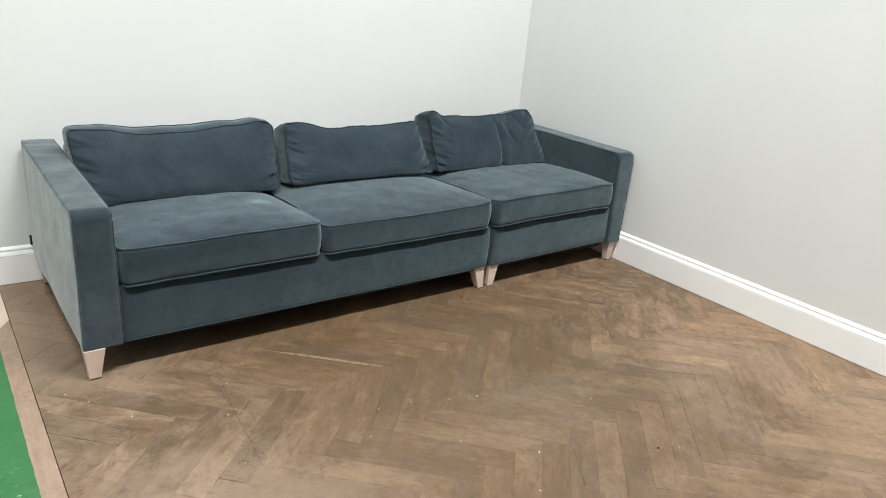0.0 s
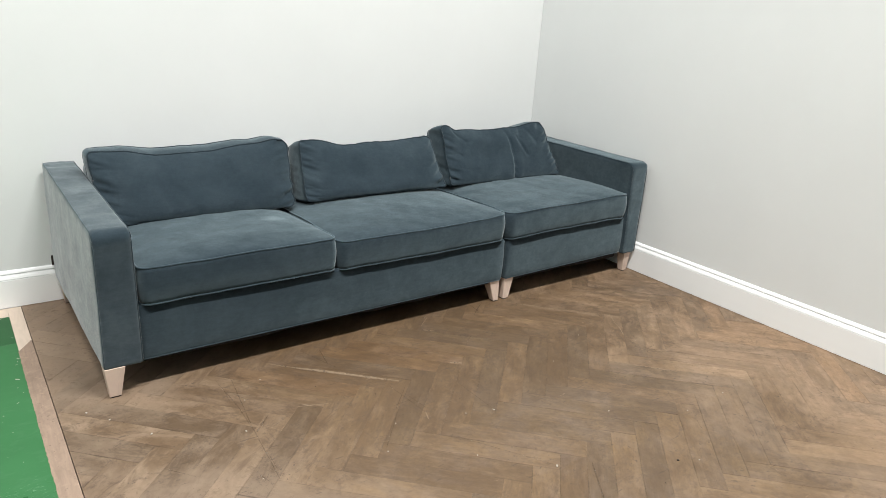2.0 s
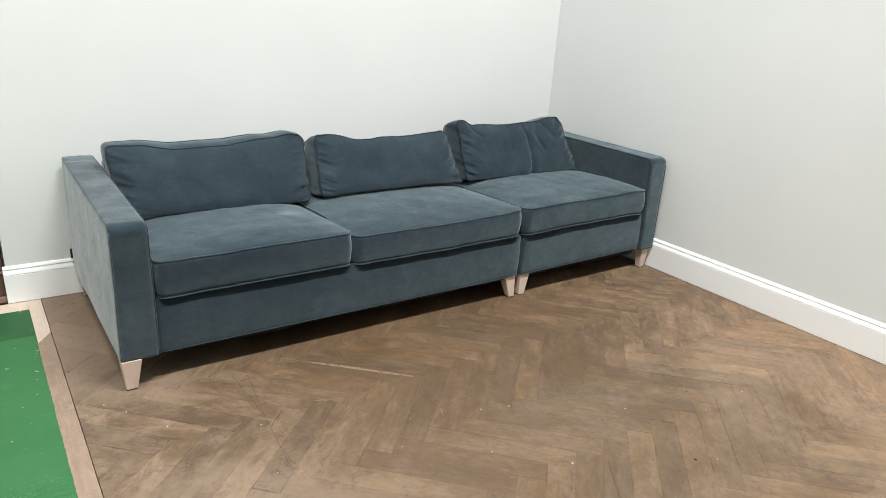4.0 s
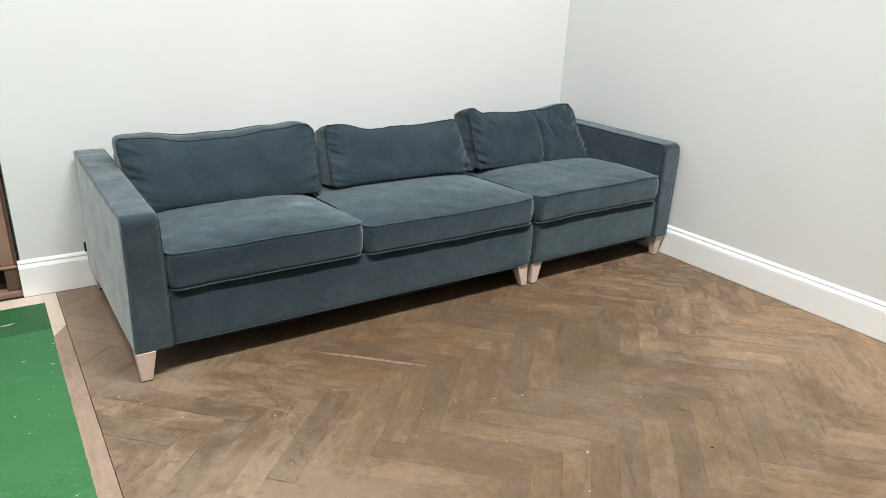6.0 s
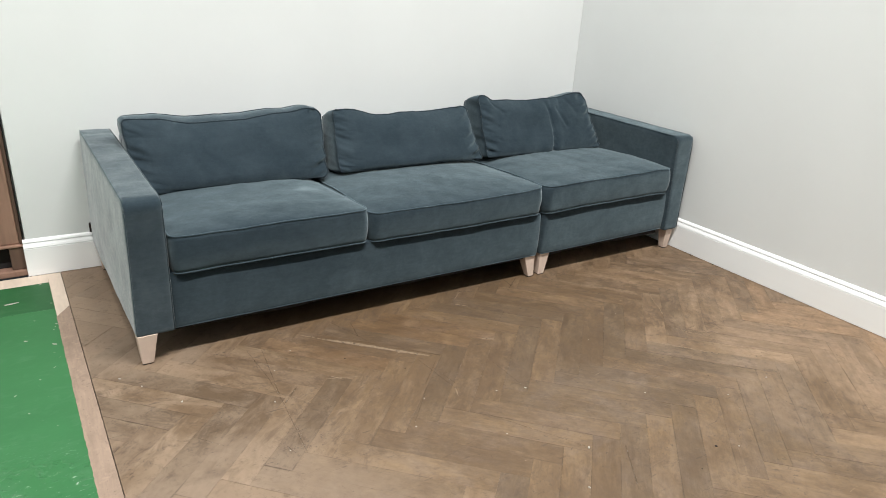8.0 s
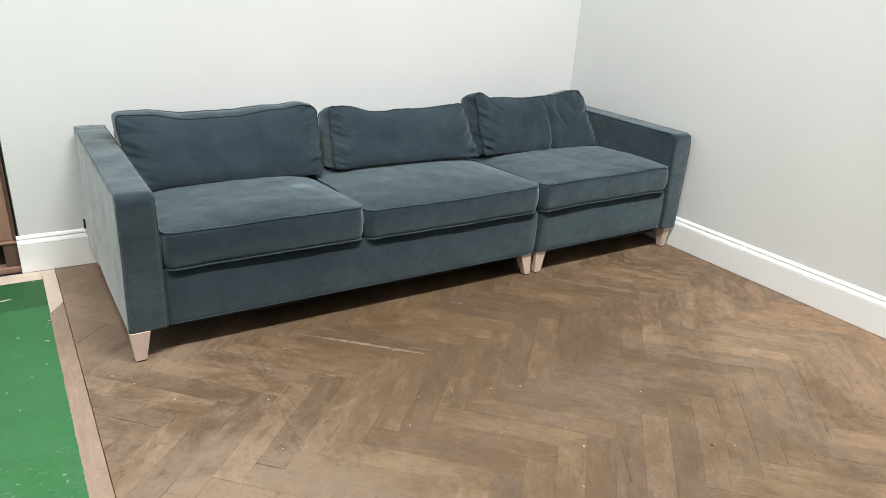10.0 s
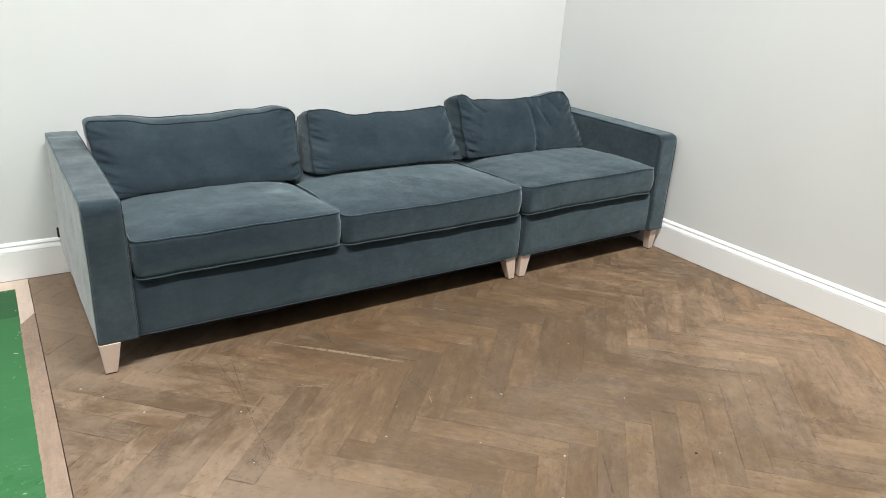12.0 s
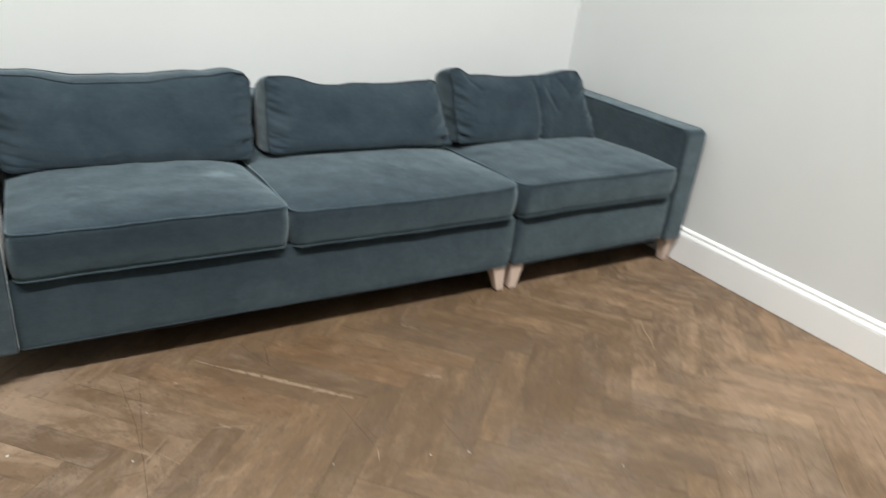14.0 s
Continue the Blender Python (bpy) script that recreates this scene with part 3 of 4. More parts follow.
def seat_shape(x0, x1, y0, y1, zc, seed, climb=0.0, droop=(0.0, 0.0), slump=0.0, pinch=0.0):
    def shape(a, b, c):
        x, y, z = (x0 + x1) / 2 + a, (y0 + y1) / 2 + b, zc + c
        w = noise.noise(Vector((x * 2.4, y * 2.4, seed)))
        if c > 0.05:
            z += 0.005 * w + 0.0018 * noise.noise(Vector((x * 11, y * 11, seed)))
        front = max(0.0, -b / ((y1 - y0) / 2))
        y += 0.004 * noise.noise(Vector((x * 3.0, seed, c * 9)))
        z += 0.003 * math.sin(x * 6 + seed) * front
        u, v = a / ((x1 - x0) / 2), b / ((y1 - y0) / 2)
        z -= (0.026 * max(0.0, (v + 0.7) / 1.7) * min(1.0, abs(u)) ** 5 + 0.012 * max(0.0, (v + 1) / 2)) * (c + 0.07) / 0.14
        z -= (droop[0] * max(0.0, -u) ** 4 + droop[1] * max(0.0, u) ** 4) * max(0.0, -v) ** 2
        z -= slump * max(0.0, -v) ** 2 * (1 - max(0.0, u) ** 3) * (c + 0.07) / 0.14
        x -= pinch * max(0.0, (v + 1) / 2) ** 1.5 * max(0.0, u) ** 3
        z += 0.0022 * noise.noise(Vector((x * 13, y * 13, seed + 4)))
        y -= 0.003 * noise.noise(Vector((x * 5, z * 16, seed + 6))) * front
        z += climb * (u + 1) / 2
        return Vector((x, y, z))
    return shape


def seat(parent, x0, x1, seed, material, crown=0.016, climb=0.0, y0=-1.043, r=0.034, droop=(0.0, 0.0), slump=0.0, pinch=0.0, ends=1.0):
    y1, z0, z1 = -0.24, 0.347, 0.487
    return cushion("seat_cushion", parent, (x1 - x0) / 2, (y1 - y0) / 2, r, (z1 - z0) / 2, crown, 0.007,
                   seat_shape(x0, x1, y0, y1, (z0 + z1) / 2, seed, climb, droop, slump, pinch), material, cord_material=PIPING_LIT, ends=ends)


def back_pillow(parent, low, high, top, depth, bottom_y, top_y, seed, material=None, folds=None, base=0.484, puff=0.03, sag=(0.0, 0.0), r=0.028, arch=0.0, lift=0.020):
    """A loose back cushion that leans on the back. low, high: its ends in x at the foot and at the top; top(u): height of its upper edge; depth: its thickness."""
    tucks = random.Random(int(seed))
    pinched = [(edge, v0 + tucks.uniform(-0.03, 0.03), tucks.uniform(0.04, 0.13), tucks.uniform(0.002, 0.0055) * (1.0 if edge == 0 else 0.65), tucks.uniform(-0.9, 0.5), tucks.uniform(0.012, 0.020)) for edge in (0, 1) for v0 in (0.12, 0.22, 0.33, 0.43, 0.52, 0.62, 0.72, 0.81, 0.90)]

    def puckers(u, v, x):
        """Short gathers where the cover is pulled in along the end seams."""
        d = 0.0
        for edge, v0, reach, deep, slant, wide in pinched:
            e = abs(u - edge)
            if e < reach * 1.6:
                d += deep * math.exp(-((v - v0 - slant * e) / wide) ** 2) * min(1.0, e / 0.03) * math.exp(-(e / reach) ** 2)
        return d

    def shape(a, b, c):
        u, v = (a + 1) / 2, (b * 1.0 + 1) / 2
        t = c / 0.5
        xl, xr = low[0] + (high[0] - low[0]) * v, low[1] + (high[1] - low[1]) * v
        x = xl + (xr - xl) * u
        z_top = top(u)
        z = base + (z_top - base) * v
        near = (1 + t) / 2
        y_front = bottom_y + (top_y - bottom_y) * v
        d = depth * (1.0 - 0.35 * max(0.0, v) ** 2)
        y = y_front + d * (1 - near)
        inner = max(0.0, 1 - abs(a)) * max(0.0, 1 - abs(b))
        if near > 0.6:
            y += -0.004 * noise.noise(Vector((x * 4, z * 4, seed))) - 0.016 * inner * noise.noise(Vector((x * 2.2, z * 5, seed + 5))) - 0.003 * noise.noise(Vector((x * 9, z * 14, seed + 1)))
            for edge, sign in ((0.0, 1), (1.0, 1)):
                e = abs(u - edge)
                if e < 0.3:
                    y += 0.026 * math.exp(-((e - 0.035) / 0.045) ** 2) * noise.noise(Vector((x * 2, z * 34 + 9 * edge + 10 * e, seed)))
            y += puckers(u, v, x)
            if folds:
                y += folds(u, v)
        z -= (sag[0] + (sag[1] - sag[0]) * u) * (1 - near) * v
        z += lift * near * max(0.0, 1 - v) ** 2 + arch * math.sin(math.pi * min(1.0, max(0.0, u))) * (1 - near) * v
        x += 0.004 * noise.noise(Vector((z * 9, y * 5, seed))) + 0.005 * noise.noise(Vector((z * 30, 2.0, seed))) * abs(a) ** 6
        z += (0.004 * noise.noise(Vector((x * 7, y * 6, seed + 2))) + 0.0022 * noise.noise(Vector((x * 24, y * 4, seed + 3)))) * v
        return Vector((x, y, z))

    width, height = high[1] - high[0], 0.3
    def scaled(a, b, c):
        return shape(a / (width / 2), b / (height / 2), c)

    def thick(a, b, c):
        over = abs(c) - 0.5
        p = scaled(a, b, max(-0.5, min(0.5, c)))
        if over > 0:
            p.y += -over if c > 0 else over
        return p

    return cushion("back_cushion", parent, width / 2, height / 2, r, 0.5, puff, 0.008, thick, material or FABRIC_DIM, "", (96, 64), cord=0.0042)


def curve(points):
    """A smooth height through (u, z) points."""
    def at(u):
        u = min(max(u, points[0][0]), points[-1][0])
        for (u0, z0), (u1, z1) in zip(points, points[1:]):
            if u <= u1:
                t = (u - u0) / (u1 - u0)
                t = t * t * (3 - 2 * t)
                return z0 + (z1 - z0) * t
        return points[-1][1]
    return at


# the long unit, with one arm and two seats
long_unit = tagged(new("sofa"), "long blue-grey fabric sofa unit with one arm and two seats", "sofa", "sofa units along the wall")
L0, L1 = -2.945, -1.062
arm(long_unit, L0, L0 + 0.136, -1, 0.638, 0.038, 0.0, 0.010, FABRIC_LIT)
frame_body(long_unit, L0 + 0.130, L1)
seat(long_unit, L0 + 0.149, -2.020, 3.0, FABRIC_STAINED, 0.024, droop=(0.0, -0.006), pinch=0.028)
seat(long_unit, -2.010, L1 - 0.016, 8.0, FABRIC, 0.018, r=0.046, droop=(0.006, 0.0), slump=0.014)
back_pillow(long_unit, (-2.805, -1.986), (-2.838, -1.961), curve(((0, 0.776), (0.12, 0.772), (0.33, 0.745), (0.55, 0.748), (0.8, 0.772), (0.93, 0.788), (1, 0.78))), 0.17, -0.524, -0.365, 1.0, base=0.474, sag=(0.006, 0.014), r=0.030, puff=0.045, arch=0.022)
back_pillow(long_unit, (-1.922, -1.090), (-1.892, -1.112), curve(((0, 0.772), (0.1, 0.771), (0.33, 0.738), (0.65, 0.742), (0.95, 0.757), (1, 0.752))), 0.20, -0.528, -0.365, 21.0, base=0.472, sag=(0.046, 0.045), r=0.018, puff=0.048, lift=0.034)
for x, y, top, foot, lean_x, lean_y in ((L0 + 0.036, -1.016, 0.072, 0.040, -0.35, -0.2), (L0 + 0.012, -0.072, 0.072, 0.040, -0.35, 0.9), (L1 - 0.042, -0.987, 0.066, 0.034, 1.4, -0.9), (L1 - 0.052, -0.075, 0.066, 0.034, 0.9, 0.9)):
    tapered_leg(long_unit, x, y, LEG + 0.004, top, foot, lean_x, lean_y)
part("label_tag", block(L0 - 0.043, L0 - 0.020, -0.034, -0.030, 0.186, 0.234, 0.001), TAG, long_unit, "small dark woven maker's tag")

# the short unit, with one arm and one seat
short_unit = tagged(new("sofa"), "short blue-grey fabric sofa unit with one arm, beside the wall", "sofa", "sofa units along the wall")
S0, S1 = -1.046, -0.034
arm(short_unit, S1 - 0.108, S1, 1, 0.671, 0.008, 0.026)
frame_body(short_unit, S0, S1 - 0.104, 0.010)
seat(short_unit, S0 - 0.014, S1 - 0.116, 14.0, FABRIC, 0.014, 0.018, r=0.052, droop=(0.008, 0.018), slump=0.004, ends=2.2)


def creases(u, v):
    """The pinched fold in the cushion of the short unit."""
    path = 0.566 + 0.045 * math.sin(2.2 * v) - 0.05 * max(0.0, v - 0.72)
    deep = 0.020 + 0.012 * math.exp(-((v - 0.15) / 0.15) ** 2)
    d = deep * math.exp(-((u - path) / 0.0085) ** 2) * min(1.0, max(0.0, (0.98 - v) * 4))
    d -= 0.007 * math.exp(-((u - path + 0.07) / 0.05) ** 2) * min(1.0, (1.05 - v) * 3)
    d -= 0.005 * math.exp(-((u - path - 0.045) / 0.028) ** 2)
    for u1, u0, v1, v0, deep, wide in ((0.690, 0.735, 0.80, 0.50, 0.011, 0.010), (0.80, 0.86, 0.93, 0.70, 0.004, 0.016), (0.655, 0.625, 0.96, 0.80, 0.006, 0.012), (0.745, 0.715, 0.97, 0.82, 0.006, 0.012), (0.10, 0.19, 0.96, 0.80, 0.007, 0.016), (0.04, 0.13, 0.62, 0.56, 0.004, 0.012), (0.04, 0.12, 0.36, 0.33, 0.0035, 0.012)):
        t = min(1.0, max(0.0, (v - v0) / (v1 - v0)))
        d += deep * math.exp(-((u - (u0 + (u1 - u0) * t)) / wide) ** 2) * (1.0 if v0 <= v <= v1 else math.exp(-((v - (v1 if v > v1 else v0)) / 0.05) ** 2))
    return d


back_pillow(short_unit, (-1.046, -0.202), (-1.032, -0.262), curve(((0, 0.808), (0.035, 0.813), (0.15, 0.783), (0.4, 0.774), (0.7, 0.780), (0.94, 0.806), (1, 0.803))), 0.20, -0.515, -0.362, 33.0, None, creases, sag=(0.048, 0.030), r=0.013)
for x, y, top, foot, lean_x, lean_y in ((S0 + 0.044, -0.987, 0.064, 0.036, -0.9, -0.9), (S0 + 0.046, -0.075, 0.064, 0.036, -0.9, 0.9), (S1 - 0.038, -1.006, 0.058, 0.036, -0.2, -0.5), (S1 - 0.044, -0.075, 0.058, 0.036, -0.2, 0.9)):
    tapered_leg(short_unit, x, y, LEG + 0.006, top, foot, lean_x, lean_y)


# ---- the floor ----
HX, HY = -1.561, -1.769
EDGE = -3.134


def edge_x(y):
    """The seam between the parquet and its border, a little askew to the wall."""
    return -3.134 - (y + 0.03) * 0.0272


def green_x(y):
    return -3.188 - (y + 0.12) * 0.0248


bed = block(EDGE - 0.05, 0.0, ROOM_BACK, 0.0, -0.06, -0.0165, 0.001)
box(bed, -2.86, 0.0, ROOM_BACK, -0.001, -0.02, -0.0012)
floor = link_mesh("floor", bed, SUBFLOOR, smooth=False)
tagged(floor, "worn grey-brown oak herringbone parquet floor", "floor", kind="structure")


def clip_edge(poly):
    """What of poly lies on the parquet's side of the seam."""
    out = []
    for p, q in zip(poly, poly[1:] + poly[:1]):
        a, b = p[0] - edge_x(p[1]), q[0] - edge_x(q[1])
        if a >= 0:
            out.append(p)
        if (a >= 0) != (b >= 0):
            t = a / (a - b)
            out.append((p[0] + (q[0] - p[0]) * t, p[1] + (q[1] - p[1]) * t))
    return out


def clip(poly, axis, limit, keep_more):
    out = []
    for p, q in zip(poly, poly[1:] + poly[:1]):
        a, b = (p[axis] >= limit) == keep_more or p[axis] == limit, (q[axis] >= limit) == keep_more or q[axis] == limit
        if a:
            out.append(p)
        if a != b:
            t = (limit - p[axis]) / (q[axis] - p[axis])
            out.append((p[0] + (q[0] - p[0]) * t, p[1] + (q[1] - p[1]) * t))
    return out


def area(poly):
    return abs(sum(p[0] * q[1] - p[1] * q[0] for p, q in zip(poly, poly[1:] + poly[:1]))) / 2


def plank_faces(poly, gap=0.00018, chamfer=0.0003, thick=0.015):
    """Vertices, faces and face corners' places for a chamfered block with this outline."""
    cx, cy = sum(p[0] for p in poly) / len(poly), sum(p[1] for p in poly) / len(poly)
    if sum(p[0] * q[1] - p[1] * q[0] for p, q in zip(poly, poly[1:] + poly[:1])) < 0:
        poly = poly[::-1]

    def inset(d):
        out = []
        count = len(poly)
        for i in range(count):
            a, b, c = Vector(poly[i - 1]), Vector(poly[i]), Vector(poly[(i + 1) % count])
            e1, e2 = (b - a).normalized(), (c - b).normalized()
            n1, n2 = Vector((-e1.y, e1.x)), Vector((-e2.y, e2.x))
            k = max(0.25, 1 + n1.dot(n2))
            m = (n1 + n2) / k * d
            out.append(b + m)
        return out

    side, top = inset(gap), inset(gap + chamfer)
    count = len(poly)
    verts = [(p.x, p.y, -thick) for p in side] + [(p.x, p.y, -chamfer) for p in side] + [(p.x, p.y, 0) for p in top]
    faces = [tuple(range(2 * count, 3 * count))]
    for ring in (0, 1):
        for i in range(count):
            j = (i + 1) % count
            faces.append((ring * count + i, ring * count + j, (ring + 1) * count + j, (ring + 1) * count + i))
    return verts, faces


def uv_mesh(name, verts, faces, uvs, material):
    mesh = bpy.data.meshes.new(name)
    mesh.from_pydata(verts, [], faces)
    layer = mesh.uv_layers.new(name="UVMap")
    index = np.empty(len(mesh.loops), dtype=np.int32)
    mesh.loops.foreach_get("vertex_index", index)
    layer.data.foreach_set("uv", np.array(uvs, dtype=np.float32)[index].ravel())
    mesh.materials.append(material)
    return mesh


WHOLE = [(0.0, 0.0), (BLOCK_L, 0.0), (BLOCK_L, BLOCK_W), (0.0, BLOCK_W)]
JOINTS = ((0.00004, 0.0001), (0.00008, 0.00016), (0.0001, 0.0002), (0.0002, 0.0004))
whole_mesh = {}
for m in (OAK_PIECE, OAK_PALE, OAK_DARK, OAK_WARM, OAK_GREY):
    for joint in JOINTS:
        whole_verts, whole_faces = plank_faces(WHOLE, *joint)
        whole_mesh[m, joint] = uv_mesh("plank", whole_verts, whole_faces, [(v[0], v[1]) for v in whole_verts], m)
PALE_AT = ((-1.98, -2.22), (-1.34, -2.28), (-1.36, -2.38), (-1.59, -2.28), (-1.31, -2.57), (-0.55, -1.60), (-3.01, -1.56), (-2.88, -1.47), (-2.48, -1.73), (-2.22, -2.02), (-2.01, -1.87), (-2.18, -1.65), (-2.35, -1.70), (-2.74, -1.77), (-3.00, -0.59), (-3.06, -1.18), (-2.89, -0.56), (-0.82, -1.95), (-1.56, -1.37), (-2.36, -1.33), (-2.65, -1.31), (-1.93, -2.29))
DARK_AT = ((-1.37, -2.21), (-1.23, -2.44), (-1.06, -2.53), (-0.92, -1.82), (-2.79, -1.58), (-2.63, -1.76), (-2.37, -1.78), (-1.77, -1.85), (-1.63, -2.06), (-1.70, -2.28), (-0.98, -2.35), (-1.97, -1.96), (-2.02, -1.34), (-0.62, -1.53), (-2.97, -0.86), (-2.85, -1.15), (-1.37, -1.02), (-1.90, -1.48), (-3.01, -1.34), (-1.29, -1.58))
WARM_AT = ((-0.13, -1.86), (-0.17, -2.13), (-0.08, -2.27), (-0.22, -1.71), (-2.10, -1.08), (-1.93, -1.12), (-0.09, -1.99), (-2.39, -1.18), (-2.33, -1.48), (-2.91, -0.27))
GREY_AT = ((-1.58, -1.63), (-1.51, -1.91), (-1.09, -2.15), (-0.77, -2.28), (-2.09, -2.14), (-1.27, -1.45), (-2.43, -1.51), (-2.22, -1.33), (-0.80, -2.12), (-1.00, -2.61), (-1.67, -1.13), (-2.63, -1.10), (-1.42, -2.00))
TONES = ((PALE_AT, OAK_PALE), (DARK_AT, OAK_DARK), (WARM_AT, OAK_WARM), (GREY_AT, OAK_GREY))
rest_verts, rest_faces, rest_uvs = [], [], []
chance = random.Random(11)
root = math.sqrt(0.5)
A, B = Vector((root, -root)), Vector((-root, -root))
start = Vector((HX, HY))
for band in range(-6, 11):
    for k in range(-80, 60):
        for kind in (0, 1):
            if kind == 0:
                a0, b0, wa, wb = k * BLOCK_W + band * BLOCK_L, -k * BLOCK_W + band * BLOCK_L, BLOCK_L, BLOCK_W
            else:
                a0, b0, wa, wb = (k - 1) * BLOCK_W + (band + 1) * BLOCK_L, -k * BLOCK_W + BLOCK_W + band * BLOCK_L, BLOCK_W, BLOCK_L
            corner = start + A * a0 + B * b0
            along, across = (A, B) if kind == 0 else (B, A)
            poly = [tuple(corner + along * p[0] + across * p[1]) for p in WHOLE]
            mid = corner + along * BLOCK_L / 2 + across * BLOCK_W / 2
            if not (EDGE - 0.4 < mid.x < 0.4 and ROOM_BACK - 0.4 < mid.y < 0.4):
                continue
            cut = clip(clip(clip(clip_edge(poly), 0, -0.002, False), 1, -0.002, False), 1, ROOM_BACK, True)
            if len(cut) < 3 or area(cut) < 0.0003:
                continue
            lift = chance.uniform(-0.0004, 0.0004)
            near = mid.y > -3.05
            joint = chance.choice(JOINTS)
            if near:
                def holds(p):
                    q = Vector(p) - corner
                    return 0 < q.dot(along) < BLOCK_L and 0 < q.dot(across) < BLOCK_W

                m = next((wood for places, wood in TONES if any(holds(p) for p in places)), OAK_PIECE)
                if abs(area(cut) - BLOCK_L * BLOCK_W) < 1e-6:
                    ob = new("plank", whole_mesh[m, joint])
                    if kind == 0:
                        # turned half round its middle so that its face looks up
                        ob.matrix_world = Matrix.Translation((corner.x + across.x * BLOCK_W, corner.y + across.y * BLOCK_W, lift)) @ Matrix.Rotation(math.atan2(along.y, along.x), 4, "Z")
                    else:
                        ob.matrix_world = Matrix.Translation((corner.x, corner.y, lift)) @ Matrix.Rotation(math.atan2(along.y, along.x), 4, "Z")
                else:
                    vs, fs = plank_faces(cut, *joint)
                    local = [((v[0] - corner.x) * along.x + (v[1] - corner.y) * along.y, (v[0] - corner.x) * across.x + (v[1] - corner.y) * across.y) for v in vs]
                    ob = new("plank", uv_mesh("plank", [(v[0] - mid.x, v[1] - mid.y, v[2]) for v in vs], fs, local, m))
                    ob.matrix_world = pose(mid.x, mid.y, lift)
                ob.parent = floor
            else:
                vs, fs = plank_faces(cut, *joint)
                first = len(rest_verts)
                rest_verts += [(v[0], v[1], v[2] + lift) for v in vs]
                rest_faces += [tuple(i + first for i in f) for f in fs]
                rest_uvs += [((v[0] - corner.x) * along.x + (v[1] - corner.y) * along.y, (v[0] - corner.x) * across.x + (v[1] - corner.y) * across.y) for v in vs]
rest = new("parquet_planks", uv_mesh("parquet_planks", rest_verts, rest_faces, rest_uvs, OAK_REST))
rest.parent = floor
tagged(rest, kind="stuff")

# the green painted part and its border
def slab(name, poly, z, thick, material, label, category):
    vs, fs = plank_faces(poly, 0.0002, 0.0004, thick)
    mx, my = poly[0]
    mesh = uv_mesh(name, [(v[0] - mx, v[1] - my, v[2]) for v in vs], fs, [(v[1], v[0]) for v in vs], material)
    ob = new(name, mesh)
    ob.location = (mx, my, z)
    return tagged(ob, label, category, kind="structure")


SPLIT, FAR = -0.410, -8.0
slab("green_floor", [(ROOM_LEFT, SPLIT - 0.0005), (ROOM_LEFT, FAR), (green_x(FAR), FAR), (green_x(-0.5), SPLIT - 0.0005)], 0.0008, 0.04, GREEN, "chipped glossy green painted floor beside the parquet", "painted floor")
slab("green_hearth", [(ROOM_LEFT, -0.121), (ROOM_LEFT, SPLIT), (green_x(SPLIT), SPLIT), (green_x(-0.121), -0.121)], 0.0008, 0.04, GREEN_DARK, "dark green painted hearth slab with a pale border", "hearth")
ragged = random.Random(5)
steps = [-0.52 - 0.013 * k for k in range(204)]
inner_edge = [(green_x(y) - 0.0025 + ragged.uniform(-0.0014, 0.0012), y) for y in steps]
outer_edge = [(edge_x(y) - 0.0022 + ragged.uniform(-0.0005, 0.0006), y) for y in reversed(steps)]
slab("border_strip", [(green_x(-0.5) - 0.0025, -0.498)] + inner_edge + [(green_x(FAR), FAR), (edge_x(FAR) - 0.003, FAR)] + outer_edge + [(edge_x(-0.405) - 0.003, -0.405)], 0.0012, 0.04, BORDER_WOOD, "pale brown worn wooden border strip along the green floor", "floor border")
slab("border_strip_pale", [(green_x(-0.5), -0.4965), (edge_x(-0.404) - 0.002, -0.4035), (edge_x(-0.02) - 0.002, -0.0215), (green_x(-0.02), -0.0215)], 0.0012, 0.04, RAW_WOOD, "pale bare wooden strip edging the hearth", "floor border")
slab("border_strip_back", [(green_x(-0.12) - 0.001, -0.1205), (green_x(-0.12) - 0.001, -0.0215), (ROOM_LEFT, -0.0215), (ROOM_LEFT, -0.1205)], 0.0012, 0.04, RAW_WOOD, "pale bare wooden strip along the wall", "floor border")


# ---- crumbs, grit and scuffs on the floor ----
def crumb(name, x, y, size, z, material, label, group, category, long=1.0):
    """A small broken bit."""
    bm = bmesh.new()
    bmesh.ops.create_icosphere(bm, subdivisions=1, radius=1)
    stretch = Vector((chance.uniform(0.7, 1.4) * long, chance.uniform(0.6, 1.0), chance.uniform(0.35, 0.7) / long))
    turn = chance.uniform(0, math.tau) if long < 3 else 0.15
    low = 0
    for v in bm.verts:
        k = size * chance.uniform(0.65, 1.15)
        p = Vector((v.co.x * stretch.x, v.co.y * stretch.y, v.co.z * stretch.z)) * k
        v.co = Matrix.Rotation(turn, 3, "Z") @ p
        low = min(low, v.co.z)
    ob = link_mesh(name, bm, material, None, "", smooth=False)
    ob.location = (x, y, z - low * 0.8)
    return tagged(ob, label, category, group)


WHITE_AT = ((-1.771, -2.177, 6.5), (-2.581, -1.477, 5.0), (-2.858, -1.334, 5.0), (-1.743, -1.808, 4.5), (-1.849, -1.773, 3.0), (-2.112, -1.698, 3.5), (-0.831, -2.190, 3.5), (-1.079, -2.196, 3.2), (-1.357, -2.039, 3.2),
            (-1.966, -1.993, 3.0), (-2.216, -1.821, 3.5), (-3.021, -1.097, 4.5), (-2.961, -1.179, 4.0), (-2.520, -1.287, 3.0), (-2.420, -1.176, 3.5), (-1.271, -1.645, 3.0), (-0.980, -1.518, 2.8), (-1.312, -2.409, 3.0), (-1.899, -2.314, 5.0), (-2.621, -1.742, 3.5))
